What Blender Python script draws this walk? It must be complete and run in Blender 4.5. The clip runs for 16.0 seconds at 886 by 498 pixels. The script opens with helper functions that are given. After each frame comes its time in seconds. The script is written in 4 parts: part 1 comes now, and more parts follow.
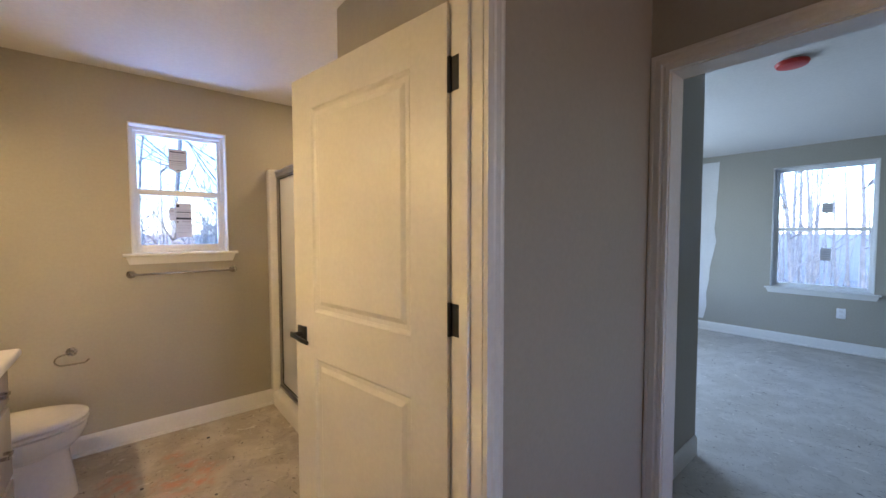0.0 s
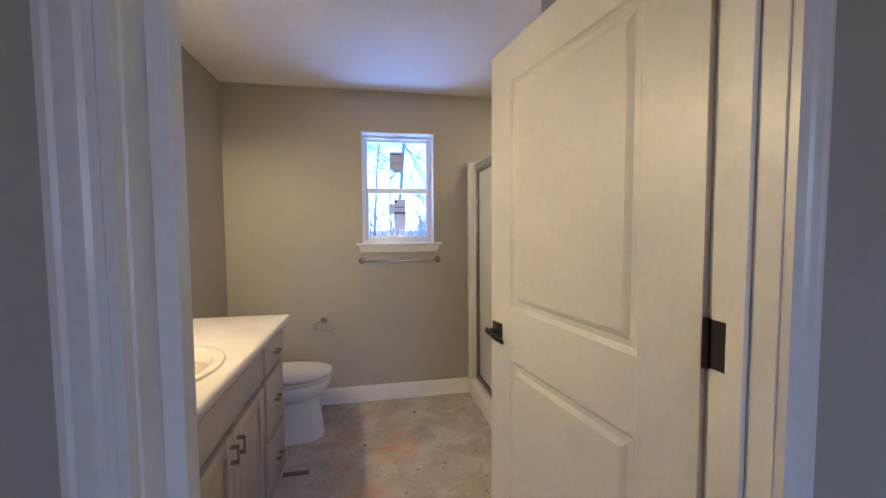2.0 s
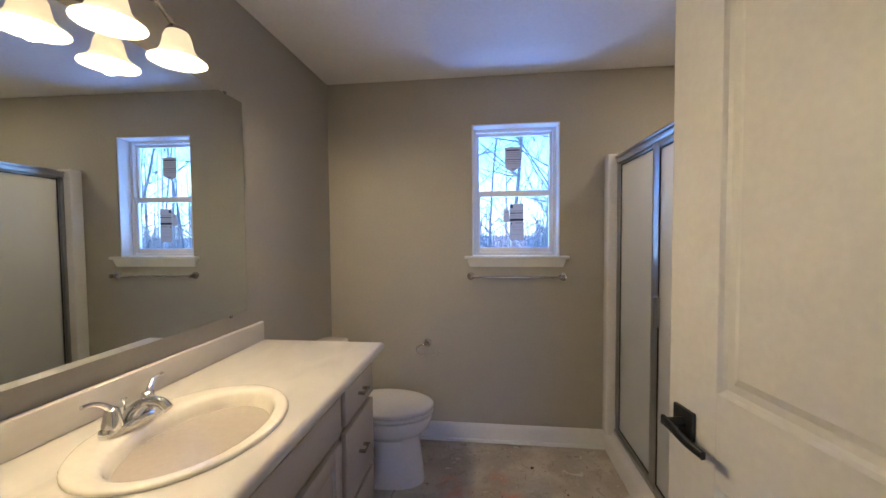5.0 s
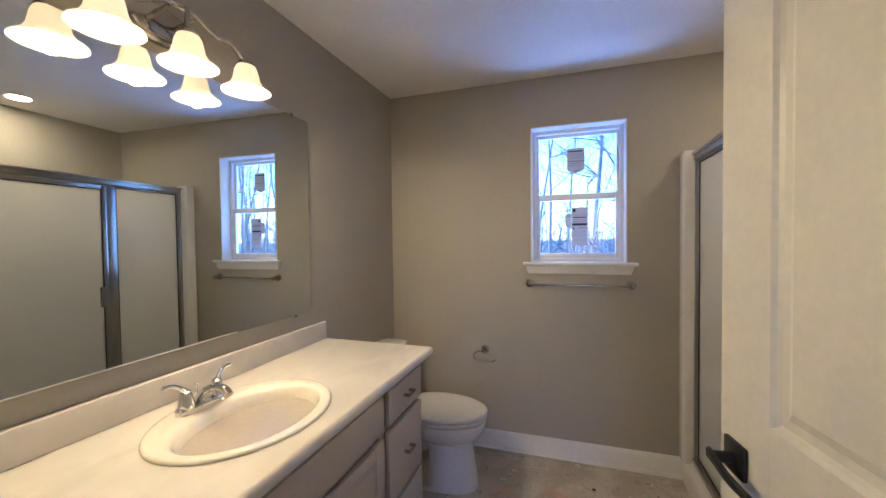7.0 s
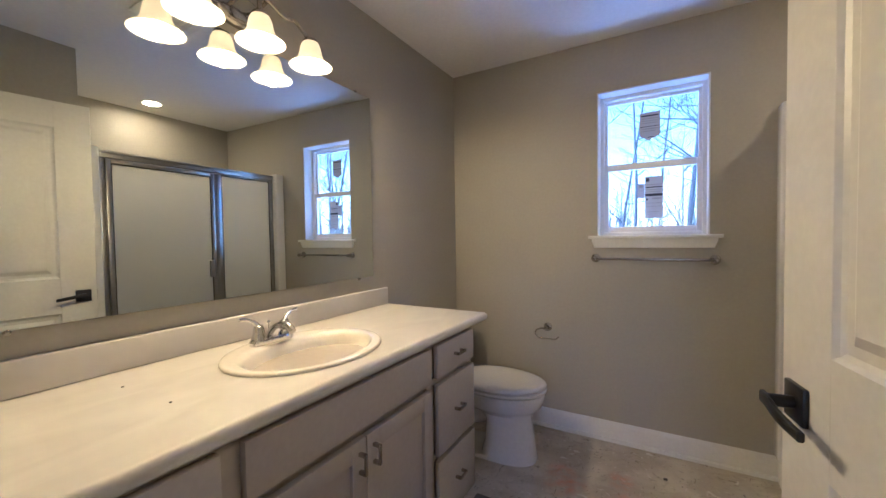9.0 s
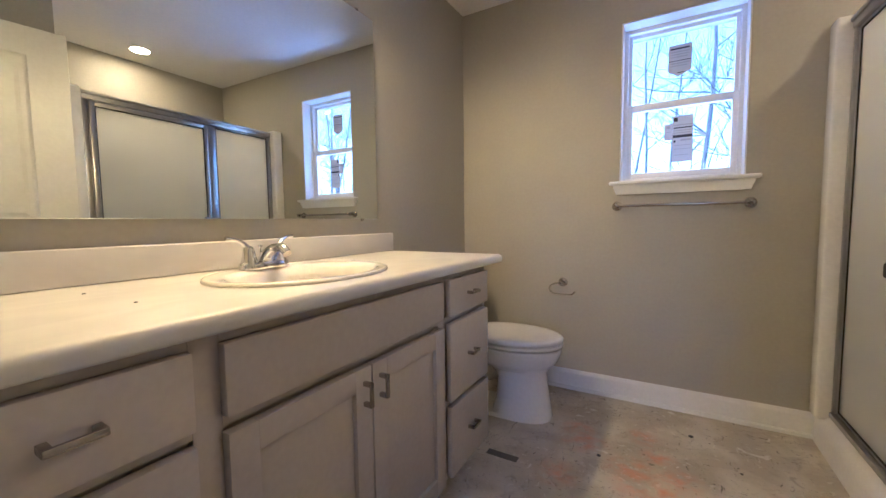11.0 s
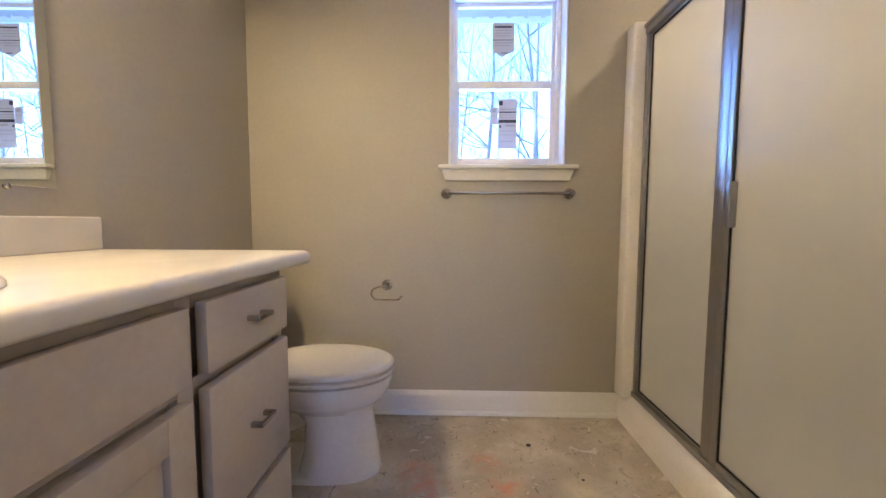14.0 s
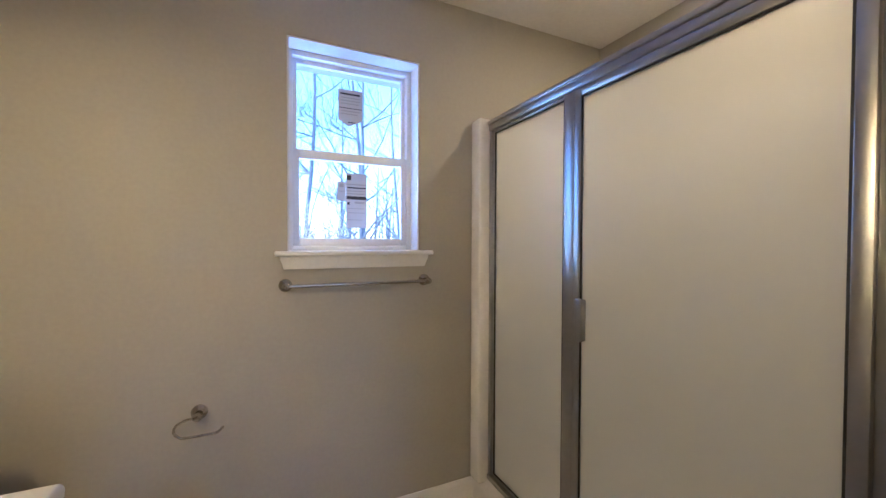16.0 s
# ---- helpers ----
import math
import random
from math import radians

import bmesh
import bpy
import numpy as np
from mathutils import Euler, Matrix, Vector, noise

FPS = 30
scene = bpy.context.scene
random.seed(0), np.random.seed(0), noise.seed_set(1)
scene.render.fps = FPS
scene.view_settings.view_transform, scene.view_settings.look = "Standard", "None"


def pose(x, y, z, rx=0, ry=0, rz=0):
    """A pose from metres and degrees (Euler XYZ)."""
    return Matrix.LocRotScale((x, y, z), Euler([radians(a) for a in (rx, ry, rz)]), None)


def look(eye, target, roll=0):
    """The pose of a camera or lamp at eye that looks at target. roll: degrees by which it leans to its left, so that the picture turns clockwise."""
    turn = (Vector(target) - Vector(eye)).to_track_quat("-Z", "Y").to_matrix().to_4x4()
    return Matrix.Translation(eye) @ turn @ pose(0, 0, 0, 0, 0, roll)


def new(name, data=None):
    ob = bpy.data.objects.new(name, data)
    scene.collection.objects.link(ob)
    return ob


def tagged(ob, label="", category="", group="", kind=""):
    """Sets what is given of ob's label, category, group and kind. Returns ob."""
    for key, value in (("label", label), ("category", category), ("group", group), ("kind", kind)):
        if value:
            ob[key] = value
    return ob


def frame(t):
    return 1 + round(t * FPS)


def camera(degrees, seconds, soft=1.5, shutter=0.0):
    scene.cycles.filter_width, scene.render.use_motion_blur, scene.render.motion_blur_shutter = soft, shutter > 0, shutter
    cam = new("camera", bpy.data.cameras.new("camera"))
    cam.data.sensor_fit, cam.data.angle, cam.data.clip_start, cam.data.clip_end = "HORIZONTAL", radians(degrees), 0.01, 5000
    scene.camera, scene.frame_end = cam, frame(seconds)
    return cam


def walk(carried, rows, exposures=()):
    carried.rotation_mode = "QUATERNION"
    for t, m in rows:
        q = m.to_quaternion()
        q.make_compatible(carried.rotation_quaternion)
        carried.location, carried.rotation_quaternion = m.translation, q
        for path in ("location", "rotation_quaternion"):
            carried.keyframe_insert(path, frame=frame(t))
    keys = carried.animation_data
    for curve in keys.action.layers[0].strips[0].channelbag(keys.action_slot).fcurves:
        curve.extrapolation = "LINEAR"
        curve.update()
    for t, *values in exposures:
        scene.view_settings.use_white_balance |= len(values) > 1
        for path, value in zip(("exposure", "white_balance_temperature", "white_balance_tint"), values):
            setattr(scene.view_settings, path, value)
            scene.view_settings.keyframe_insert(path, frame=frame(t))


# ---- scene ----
cam = camera(99.0, 16.0)
PATH = [
    (0, (0.087, -0.089, 1.404), (1.359, 1.452, 1.313), -0.1),
    (0.5, (0.129, -0.101, 1.399), (1.103, 1.643, 1.303), -0.2),
    (1, (0.137, -0.083, 1.398), (0.879, 1.772, 1.293), -0.4),
    (1.5, (0.159, -0.001, 1.388), (0.702, 1.921, 1.282), -0.4),
    (2, (0.159, 0.119, 1.375), (0.529, 2.081, 1.266), -0.4),
    (2.5, (0.172, 0.282, 1.356), (0.396, 2.266, 1.251), -0.3),
    (3, (0.181, 0.422, 1.331), (0.297, 2.416, 1.224), -0.4),
    (3.5, (0.155, 0.52, 1.331), (0.172, 2.517, 1.225), -0.4),
    (4, (0.166, 0.578, 1.355), (0.083, 2.574, 1.257), -0.4),
    (6.5, (0.271, 0.628, 1.438), (-0.222, 2.566, 1.388), -0.6),
    (7, (0.327, 0.637, 1.417), (-0.305, 2.533, 1.366), -0.7),
    (7.5, (0.388, 0.654, 1.398), (-0.377, 2.501, 1.345), -0.8),
    (8, (0.416, 0.666, 1.352), (-0.445, 2.47, 1.299), -0.8),
    (8.5, (0.431, 0.669, 1.319), (-0.507, 2.434, 1.262), -0.8),
    (9, (0.441, 0.658, 1.27), (-0.565, 2.386, 1.207), -0.9),
    (11.3, (0.305, 0.809, 1.023), (-0.704, 2.528, 0.872), -0.7),
    (11.5, (0.29, 0.841, 1.01), (-0.689, 2.578, 0.855), -0.6),
    (12, (0.259, 0.92, 0.996), (-0.608, 2.715, 0.832), -0.4),
    (12.5, (0.231, 1.0, 0.973), (-0.457, 2.87, 0.81), -0.2),
    (13, (0.195, 1.083, 0.958), (-0.279, 3.02, 0.8), 0.0),
    (13.5, (0.163, 1.174, 0.966), (-0.125, 3.147, 0.813), 0.1),
    (14, (0.116, 1.263, 0.987), (0.063, 3.257, 0.843), 0.2),
    (14.5, (0.084, 1.347, 1.05), (0.291, 3.331, 0.91), 0.2),
    (15, (0.046, 1.412, 1.144), (0.506, 3.354, 1.013), 0.2),
    (15.5, (0.018, 1.457, 1.236), (0.691, 3.339, 1.149), 0.2),
    (16, (0.012, 1.503, 1.302), (0.859, 3.314, 1.265), 0.2),
]
EXPOSURES = [(0.0, 3.2, 6300, 10), (0.5, 3.2, 6350, 10), (1.0, 3.17, 5900, 10), (1.5, 3.13, 5400, 10), (2.0, 3.1, 5100, 10), (3.0, 2.58, 4960, 10), (4.0, 2.62, 4920, 10), (7.0, 2.9, 4920, 10), (9.0, 2.9, 4920, 10),
             (11.5, 3.35, 5150, 10), (13.5, 3.48, 5380, 10), (14.5, 3.42, 5380, 10), (15.0, 3.3, 5150, 10), (16.0, 3.1, 5050, 10)]
walk(cam, [(t, look(eye, target, roll)) for t, eye, target, roll in PATH], EXPOSURES)

# ---------------------------------------------------------------- world, sun, lamps
world = bpy.data.worlds.new("sky")
scene.world = world
world.use_nodes = True
wn = world.node_tree.nodes
sky = wn.new("ShaderNodeTexSky")
sky.sky_type = "NISHITA"
sky.sun_disc = False
sky.sun_elevation = radians(24)
sky.sun_rotation = radians(267)
sky.air_density = 1.0
sky.dust_density = 0.4
cool = wn.new("ShaderNodeVectorMath")
cool.operation = "MULTIPLY"
cool.inputs[1].default_value = (0.64, 0.82, 1.24)
world.node_tree.links.new(sky.outputs["Color"], cool.inputs[0])
world.node_tree.links.new(cool.outputs["Vector"], wn["Background"].inputs["Color"])
wn["Background"].inputs["Strength"].default_value = 0.14

sun = new("sun", bpy.data.lights.new("sun", "SUN"))
sun.data.energy, sun.data.angle, sun.data.color = 0.5, radians(12), (1.0, 0.93, 0.84)
sun.matrix_world = look((-20, -1, 9), (0, 0, 0))

WARM = (1.0, 0.66, 0.295)
LAMP_Y = (1.284, 1.50, 1.716)
for ly in LAMP_Y:
    bulb = new("vanity_bulb_light", bpy.data.lights.new("vanity_bulb_light", "POINT"))
    bulb.data.energy, bulb.data.color, bulb.data.shadow_soft_size = 1.75, WARM, 0.025
    bulb.location = (-0.767, ly, 1.950)
spot = new("shower_downlight", bpy.data.lights.new("shower_downlight", "AREA"))
spot.data.shape, spot.data.size = "DISK", 0.12
spot.data.energy, spot.data.color = 1.2, (1.0, 0.68, 0.35)
spot.location = (1.5, 2.31, 2.431)

DAY_FILL, HALL_FILL = (0.60, 0.78, 1.0), (1.0, 0.56, 0.22)
for where, aim, wide, tall, watts, tone in (((4.2, 2.7, 1.45), (4.2, 0.0, 1.2), 2.0, 1.5, 6.2, DAY_FILL),
                                            ((0.9, -3.28, 1.5), (0.9, 0.0, 1.5), 1.2, 1.3, 1.5, HALL_FILL),
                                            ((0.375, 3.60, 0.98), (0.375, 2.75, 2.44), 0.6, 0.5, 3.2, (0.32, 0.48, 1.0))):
    # added fill lamps: two in unseen openings, one outside under the bathroom sill
    fill_lamp = new("added_fill", bpy.data.lights.new("added_fill", "AREA"))
    fill_lamp.data.shape, fill_lamp.data.size, fill_lamp.data.size_y = "RECTANGLE", wide, tall
    fill_lamp.data.energy, fill_lamp.data.color = watts, tone
    fill_lamp.matrix_world = look(where, aim)


# ---------------------------------------------------------------- materials
def material(name, colour, rough=0.5, metal=0.0, mottle=0.06, scale=3.0, bump=0.0, bump_scale=200.0, coat=0.0, fine=0.03, fine_scale=60.0):
    """Principled surface with broad and fine variation of its colour, and fine relief."""
    m = bpy.data.materials.new(name)
    m.use_nodes = True
    nt = m.node_tree
    n, l = nt.nodes, nt.links
    b = n["Principled BSDF"]
    b.inputs["Roughness"].default_value = rough
    b.inputs["Metallic"].default_value = metal
    b.inputs["Coat Weight"].default_value = coat
    b.inputs["Base Color"].default_value = (*colour, 1)
    tc = n.new("ShaderNodeNewGeometry")
    if mottle or fine:
        big = n.new("ShaderNodeTexNoise")
        big.inputs["Scale"].default_value, big.inputs["Detail"].default_value = scale, 4
        small = n.new("ShaderNodeTexNoise")
        small.inputs["Scale"].default_value, small.inputs["Detail"].default_value = fine_scale, 3
        l.new(tc.outputs["Position"], big.inputs["Vector"])
        l.new(tc.outputs["Position"], small.inputs["Vector"])
        r1 = n.new("ShaderNodeMapRange")
        r1.inputs["From Min"].default_value, r1.inputs["From Max"].default_value = 0.3, 0.7
        r1.inputs["To Min"].default_value, r1.inputs["To Max"].default_value = 1 - mottle, 1 + mottle
        r2 = n.new("ShaderNodeMapRange")
        r2.inputs["From Min"].default_value, r2.inputs["From Max"].default_value = 0.3, 0.7
        r2.inputs["To Min"].default_value, r2.inputs["To Max"].default_value = 1 - fine, 1 + fine
        l.new(big.outputs["Fac"], r1.inputs["Value"])
        l.new(small.outputs["Fac"], r2.inputs["Value"])
        mul = n.new("ShaderNodeMath")
        mul.operation = "MULTIPLY"
        l.new(r1.outputs["Result"], mul.inputs[0])
        l.new(r2.outputs["Result"], mul.inputs[1])
        sc = n.new("ShaderNodeVectorMath")
        sc.operation = "SCALE"
        sc.inputs[0].default_value = colour
        l.new(mul.outputs[0], sc.inputs["Scale"])
        l.new(sc.outputs["Vector"], b.inputs["Base Color"])
        rr = n.new("ShaderNodeMapRange")
        rr.inputs["To Min"].default_value, rr.inputs["To Max"].default_value = max(0.02, rough * 0.85), min(1, rough * 1.15)
        l.new(big.outputs["Fac"], rr.inputs["Value"])
        l.new(rr.outputs["Result"], b.inputs["Roughness"])
    if bump:
        bn = n.new("ShaderNodeTexNoise")
        bn.inputs["Scale"].default_value, bn.inputs["Detail"].default_value = bump_scale, 3
        l.new(tc.outputs["Position"], bn.inputs["Vector"])
        bp = n.new("ShaderNodeBump")
        bp.inputs["Strength"].default_value, bp.inputs["Distance"].default_value = bump, 0.002
        l.new(bn.outputs["Fac"], bp.inputs["Height"])
        l.new(bp.outputs["Normal"], b.inputs["Normal"])
    return m


def subfloor_material(name, base, patch, stain, orange):
    """Dusty floor underlayment: filler patches, scuffs, dark specks and marking paint."""
    m = material(name, base, rough=0.75, bump=0.25, bump_scale=90)
    nt = m.node_tree
    n, l = nt.nodes, nt.links
    b = n["Principled BSDF"]
    geo = n.new("ShaderNodeNewGeometry")

    def layer(under, colour, scale, lo, hi, detail, amount, warp=0.0, stretch=(1, 1, 1)):
        mp = n.new("ShaderNodeMapping")
        mp.inputs["Scale"].default_value = stretch
        l.new(geo.outputs["Position"], mp.inputs["Vector"])
        t = n.new("ShaderNodeTexNoise")
        t.inputs["Scale"].default_value, t.inputs["Detail"].default_value, t.inputs["Distortion"].default_value = scale, detail, warp
        l.new(mp.outputs["Vector"], t.inputs["Vector"])
        r = n.new("ShaderNodeMapRange")
        r.inputs["From Min"].default_value, r.inputs["From Max"].default_value = lo, hi
        r.inputs["To Max"].default_value = amount
        l.new(t.outputs["Fac"], r.inputs["Value"])
        mx = n.new("ShaderNodeMix")
        mx.data_type = "RGBA"
        l.new(r.outputs["Result"], mx.inputs["Factor"])
        if isinstance(under, tuple):
            mx.inputs["A"].default_value = (*under, 1)
        else:
            l.new(under, mx.inputs["A"])
        mx.inputs["B"].default_value = (*colour, 1)
        return mx.outputs["Result"]

    c = layer(base, patch, 5.0, 0.42, 0.62, 6, 0.9, 0.6)
    c = layer(c, stain, 2.2, 0.50, 0.72, 5, 0.55, 0.3)
    c = layer(c, stain, 14.0, 0.58, 0.72, 6, 0.6, 1.2)
    c = layer(c, (0.68, 0.64, 0.58), 38.0, 0.62, 0.70, 4, 0.6, 0.8)
    c = layer(c, (0.20, 0.17, 0.14), 55.0, 0.62, 0.72, 4, 0.55, 1.0)
    c = layer(c, (0.07, 0.06, 0.05), 26.0, 0.66, 0.72, 3, 0.75, 2.0, (1, 0.35, 1))
    c = layer(c, (0.09, 0.08, 0.07), 19.0, 0.67, 0.72, 4, 0.7, 2.6, (0.45, 1, 1))
    c = layer(c, (0.74, 0.71, 0.66), 11.0, 0.66, 0.70, 5, 0.7, 1.5)
    if orange:
        # marking paint in loose dusty patches down the middle of the room
        bits = None
        for px, py, rad in ((0.01, 2.60, 0.13), (-0.03, 2.69, 0.10), (0.26, 2.76, 0.09), (0.32, 2.61, 0.09), (0.23, 2.46, 0.13), (0.39, 2.48, 0.12), (0.24, 2.36, 0.12), (-0.04, 2.30, 0.11), (0.36, 2.38, 0.10), (0.10, 2.05, 0.16)):
            d = n.new("ShaderNodeVectorMath")
            d.operation = "DISTANCE"
            d.inputs[1].default_value = (px, py, 0)
            l.new(geo.outputs["Position"], d.inputs[0])
            r = n.new("ShaderNodeMapRange")
            r.inputs["From Min"].default_value, r.inputs["From Max"].default_value = rad, 0.0
            l.new(d.outputs["Value"], r.inputs["Value"])
            if bits is None:
                bits = r.outputs["Result"]
            else:
                mx = n.new("ShaderNodeMath")
                mx.operation = "MAXIMUM"
                l.new(bits, mx.inputs[0])
                l.new(r.outputs["Result"], mx.inputs[1])
                bits = mx.outputs[0]
        t = n.new("ShaderNodeTexNoise")
        t.inputs["Scale"].default_value, t.inputs["Detail"].default_value = 17.0, 6
        l.new(geo.outputs["Position"], t.inputs["Vector"])
        r = n.new("ShaderNodeMapRange")
        r.inputs["From Min"].default_value, r.inputs["From Max"].default_value = 0.36, 0.72
        r.inputs["To Max"].default_value = 0.95
        l.new(t.outputs["Fac"], r.inputs["Value"])
        pr = n.new("ShaderNodeMath")
        pr.operation = "MULTIPLY"
        l.new(bits, pr.inputs[0])
        l.new(r.outputs["Result"], pr.inputs[1])
        mx = n.new("ShaderNodeMix")
        mx.data_type = "RGBA"
        l.new(pr.outputs[0], mx.inputs["Factor"])
        l.new(c, mx.inputs["A"])
        mx.inputs["B"].default_value = (0.68, 0.25, 0.13, 1)
        c = mx.outputs["Result"]
    l.new(c, b.inputs["Base Color"])
    return m


def marble_laminate(name):
    m = material(name, (0.66, 0.64, 0.60), rough=0.42, bump=0.05, bump_scale=250)
    nt = m.node_tree
    n, l = nt.nodes, nt.links
    geo = n.new("ShaderNodeNewGeometry")
    mp = n.new("ShaderNodeMapping")
    mp.inputs["Scale"].default_value = (1.0, 0.45, 1.0)
    mp.inputs["Rotation"].default_value = (0, 0, 0.5)
    l.new(geo.outputs["Position"], mp.inputs["Vector"])
    t = n.new("ShaderNodeTexNoise")
    t.inputs["Scale"].default_value, t.inputs["Detail"].default_value, t.inputs["Distortion"].default_value = 7.0, 8, 1.2
    l.new(mp.outputs["Vector"], t.inputs["Vector"])
    ramp = n.new("ShaderNodeValToRGB")
    ramp.color_ramp.elements[0].position, ramp.color_ramp.elements[0].color = 0.34, (0.55, 0.53, 0.50, 1)
    ramp.color_ramp.elements[1].position, ramp.color_ramp.elements[1].color = 0.60, (0.615, 0.595, 0.56, 1)
    l.new(t.outputs["Fac"], ramp.inputs["Fac"])
    l.new(ramp.outputs["Color"], n["Principled BSDF"].inputs["Base Color"])
    return m


def glass_material(name, colour, rough, bump=0.0):
    m = bpy.data.materials.new(name)
    m.use_nodes = True
    b = m.node_tree.nodes["Principled BSDF"]
    b.inputs["Base Color"].default_value = (*colour, 1)
    b.inputs["Roughness"].default_value = rough
    b.inputs["IOR"].default_value = 1.45
    b.inputs["Transmission Weight"].default_value = 1.0
    return m


def glowing(name, colour, strength, base=(0.9, 0.85, 0.75)):
    m = bpy.data.materials.new(name)
    m.use_nodes = True
    b = m.node_tree.nodes["Principled BSDF"]
    b.inputs["Base Color"].default_value = (*base, 1)
    b.inputs["Roughness"].default_value = 0.35
    b.inputs["Emission Color"].default_value = (*colour, 1)
    b.inputs["Emission Strength"].default_value = strength
    return m


WALL = material("greige_wall_paint", (0.385, 0.362, 0.305), rough=0.55, mottle=0.03, scale=1.5, bump=0.12, bump_scale=320)
CEIL = material("flat_ceiling_paint", (0.78, 0.76, 0.73), rough=0.9, mottle=0.02, scale=1.2, bump=0.15, bump_scale=260)
TRIM = material("white_trim_paint", (0.74, 0.735, 0.71), rough=0.30, mottle=0.02, bump=0.04, bump_scale=120)
DOORW = material("white_door_paint", (0.66, 0.65, 0.62), rough=0.36, mottle=0.02, bump=0.05, bump_scale=180)
VINYL = material("white_vinyl", (0.82, 0.82, 0.82), rough=0.35, mottle=0.02)
CAB = material("warm_grey_cabinet_paint", (0.44, 0.395, 0.35), rough=0.24, mottle=0.03, bump=0.04, bump_scale=150)
KICK = material("dark_toe_kick", (0.12, 0.11, 0.10), rough=0.7)
COUNTER = marble_laminate("white_marbled_laminate")
CHINA = material("white_vitreous_china", (0.80, 0.78, 0.74), rough=0.08, mottle=0.01, coat=0.3)
SINKW = material("biscuit_china", (0.80, 0.765, 0.69), rough=0.07, mottle=0.01, coat=0.3)
SEATW = material("white_seat_plastic", (0.80, 0.78, 0.74), rough=0.14, mottle=0.01)
ACRYL = material("white_acrylic", (0.80, 0.79, 0.76), rough=0.18, mottle=0.02)
CHROME = material("polished_chrome", (0.75, 0.75, 0.76), rough=0.07, metal=1.0, mottle=0.02)
NICKEL = material("brushed_nickel", (0.42, 0.395, 0.36), rough=0.17, metal=1.0, mottle=0.04, fine=0.06, fine_scale=200)
ALU = material("satin_aluminium_frame", (0.42, 0.41, 0.40), rough=0.33, metal=1.0, mottle=0.03)
PULL = material("pewter_pull", (0.38, 0.355, 0.335), rough=0.2, metal=1.0, mottle=0.03)
BLACK = material("matt_black_metal", (0.012, 0.012, 0.013), rough=0.38, metal=0.2, mottle=0.05)
GASKET = material("black_gasket", (0.015, 0.015, 0.016), rough=0.6)
SILVER = bpy.data.materials.new("mirror_silver")
SILVER.use_nodes = True
SILVER.node_tree.nodes["Principled BSDF"].inputs["Metallic"].default_value = 1.0
SILVER.node_tree.nodes["Principled BSDF"].inputs["Roughness"].default_value = 0.0
SILVER.node_tree.nodes["Principled BSDF"].inputs["Base Color"].default_value = (0.80, 0.83, 0.80, 1)
PANE = glass_material("window_glass", (1, 1, 1), 0.0)
FROST = glass_material("obscure_shower_glass", (0.90, 0.905, 0.89), 0.30)
_fn = FROST.node_tree
_ft = _fn.nodes.new("ShaderNodeBsdfTranslucent")
_ft.inputs["Color"].default_value = (0.74, 0.75, 0.76, 1)
_fm = _fn.nodes.new("ShaderNodeMixShader")
_fm.inputs["Fac"].default_value = 0.42
_fn.links.new(_fn.nodes["Principled BSDF"].outputs[0], _fm.inputs[1])
_fn.links.new(_ft.outputs[0], _fm.inputs[2])
_fn.links.new(_fm.outputs[0], _fn.nodes["Material Output"].inputs["Surface"])
PAPER = material("label_paper", (0.62, 0.60, 0.60), rough=0.8, mottle=0.03)
_pn = PAPER.node_tree
_tr = _pn.nodes.new("ShaderNodeBsdfTranslucent")
_tr.inputs["Color"].default_value = (0.60, 0.58, 0.56, 1)
_mx = _pn.nodes.new("ShaderNodeMixShader")
_mx.inputs["Fac"].default_value = 0.30
_pn.links.new(_pn.nodes["Principled BSDF"].outputs[0], _mx.inputs[1])
_pn.links.new(_tr.outputs[0], _mx.inputs[2])
_pn.links.new(_mx.outputs[0], _pn.nodes["Material Output"].inputs["Surface"])
INK = material("label_ink", (0.05, 0.05, 0.06), rough=0.8)
BUFF = material("label_print", (0.44, 0.42, 0.41), rough=0.8)
SHADE = glowing("lit_alabaster_glass", (1.0, 0.63, 0.27), 0.17, (0.45, 0.43, 0.38))
BULB = glowing("lit_bulb", (1.0, 0.66, 0.32), 1.3)
DOWN = glowing("lit_downlight_lens", (1.0, 0.72, 0.45), 0.9)
REDCAP = material("red_dust_cap", (0.60, 0.04, 0.03), rough=0.4)
FLOOR = subfloor_material("dusty_underlayment", (0.47, 0.415, 0.335), (0.62, 0.57, 0.485), (0.31, 0.27, 0.215), True)
BEDFLOOR = subfloor_material("dusty_bedroom_subfloor", (0.50, 0.48, 0.45), (0.58, 0.56, 0.53), (0.36, 0.34, 0.31), False)
BARK = material("pale_grey_bark", (0.20, 0.195, 0.19), rough=0.9, mottle=0.25, scale=4, fine=0.2, fine_scale=30, bump=0.6, bump_scale=40)
LITTER = material("leaf_litter", (0.20, 0.18, 0.15), rough=0.95, mottle=0.3, scale=0.6, fine=0.25, fine_scale=8)
SOFFIT = material("soffit_vinyl", (0.70, 0.70, 0.69), rough=0.5)
PRIMER = material("white_primer", (0.74, 0.73, 0.71), rough=0.8, mottle=0.04)


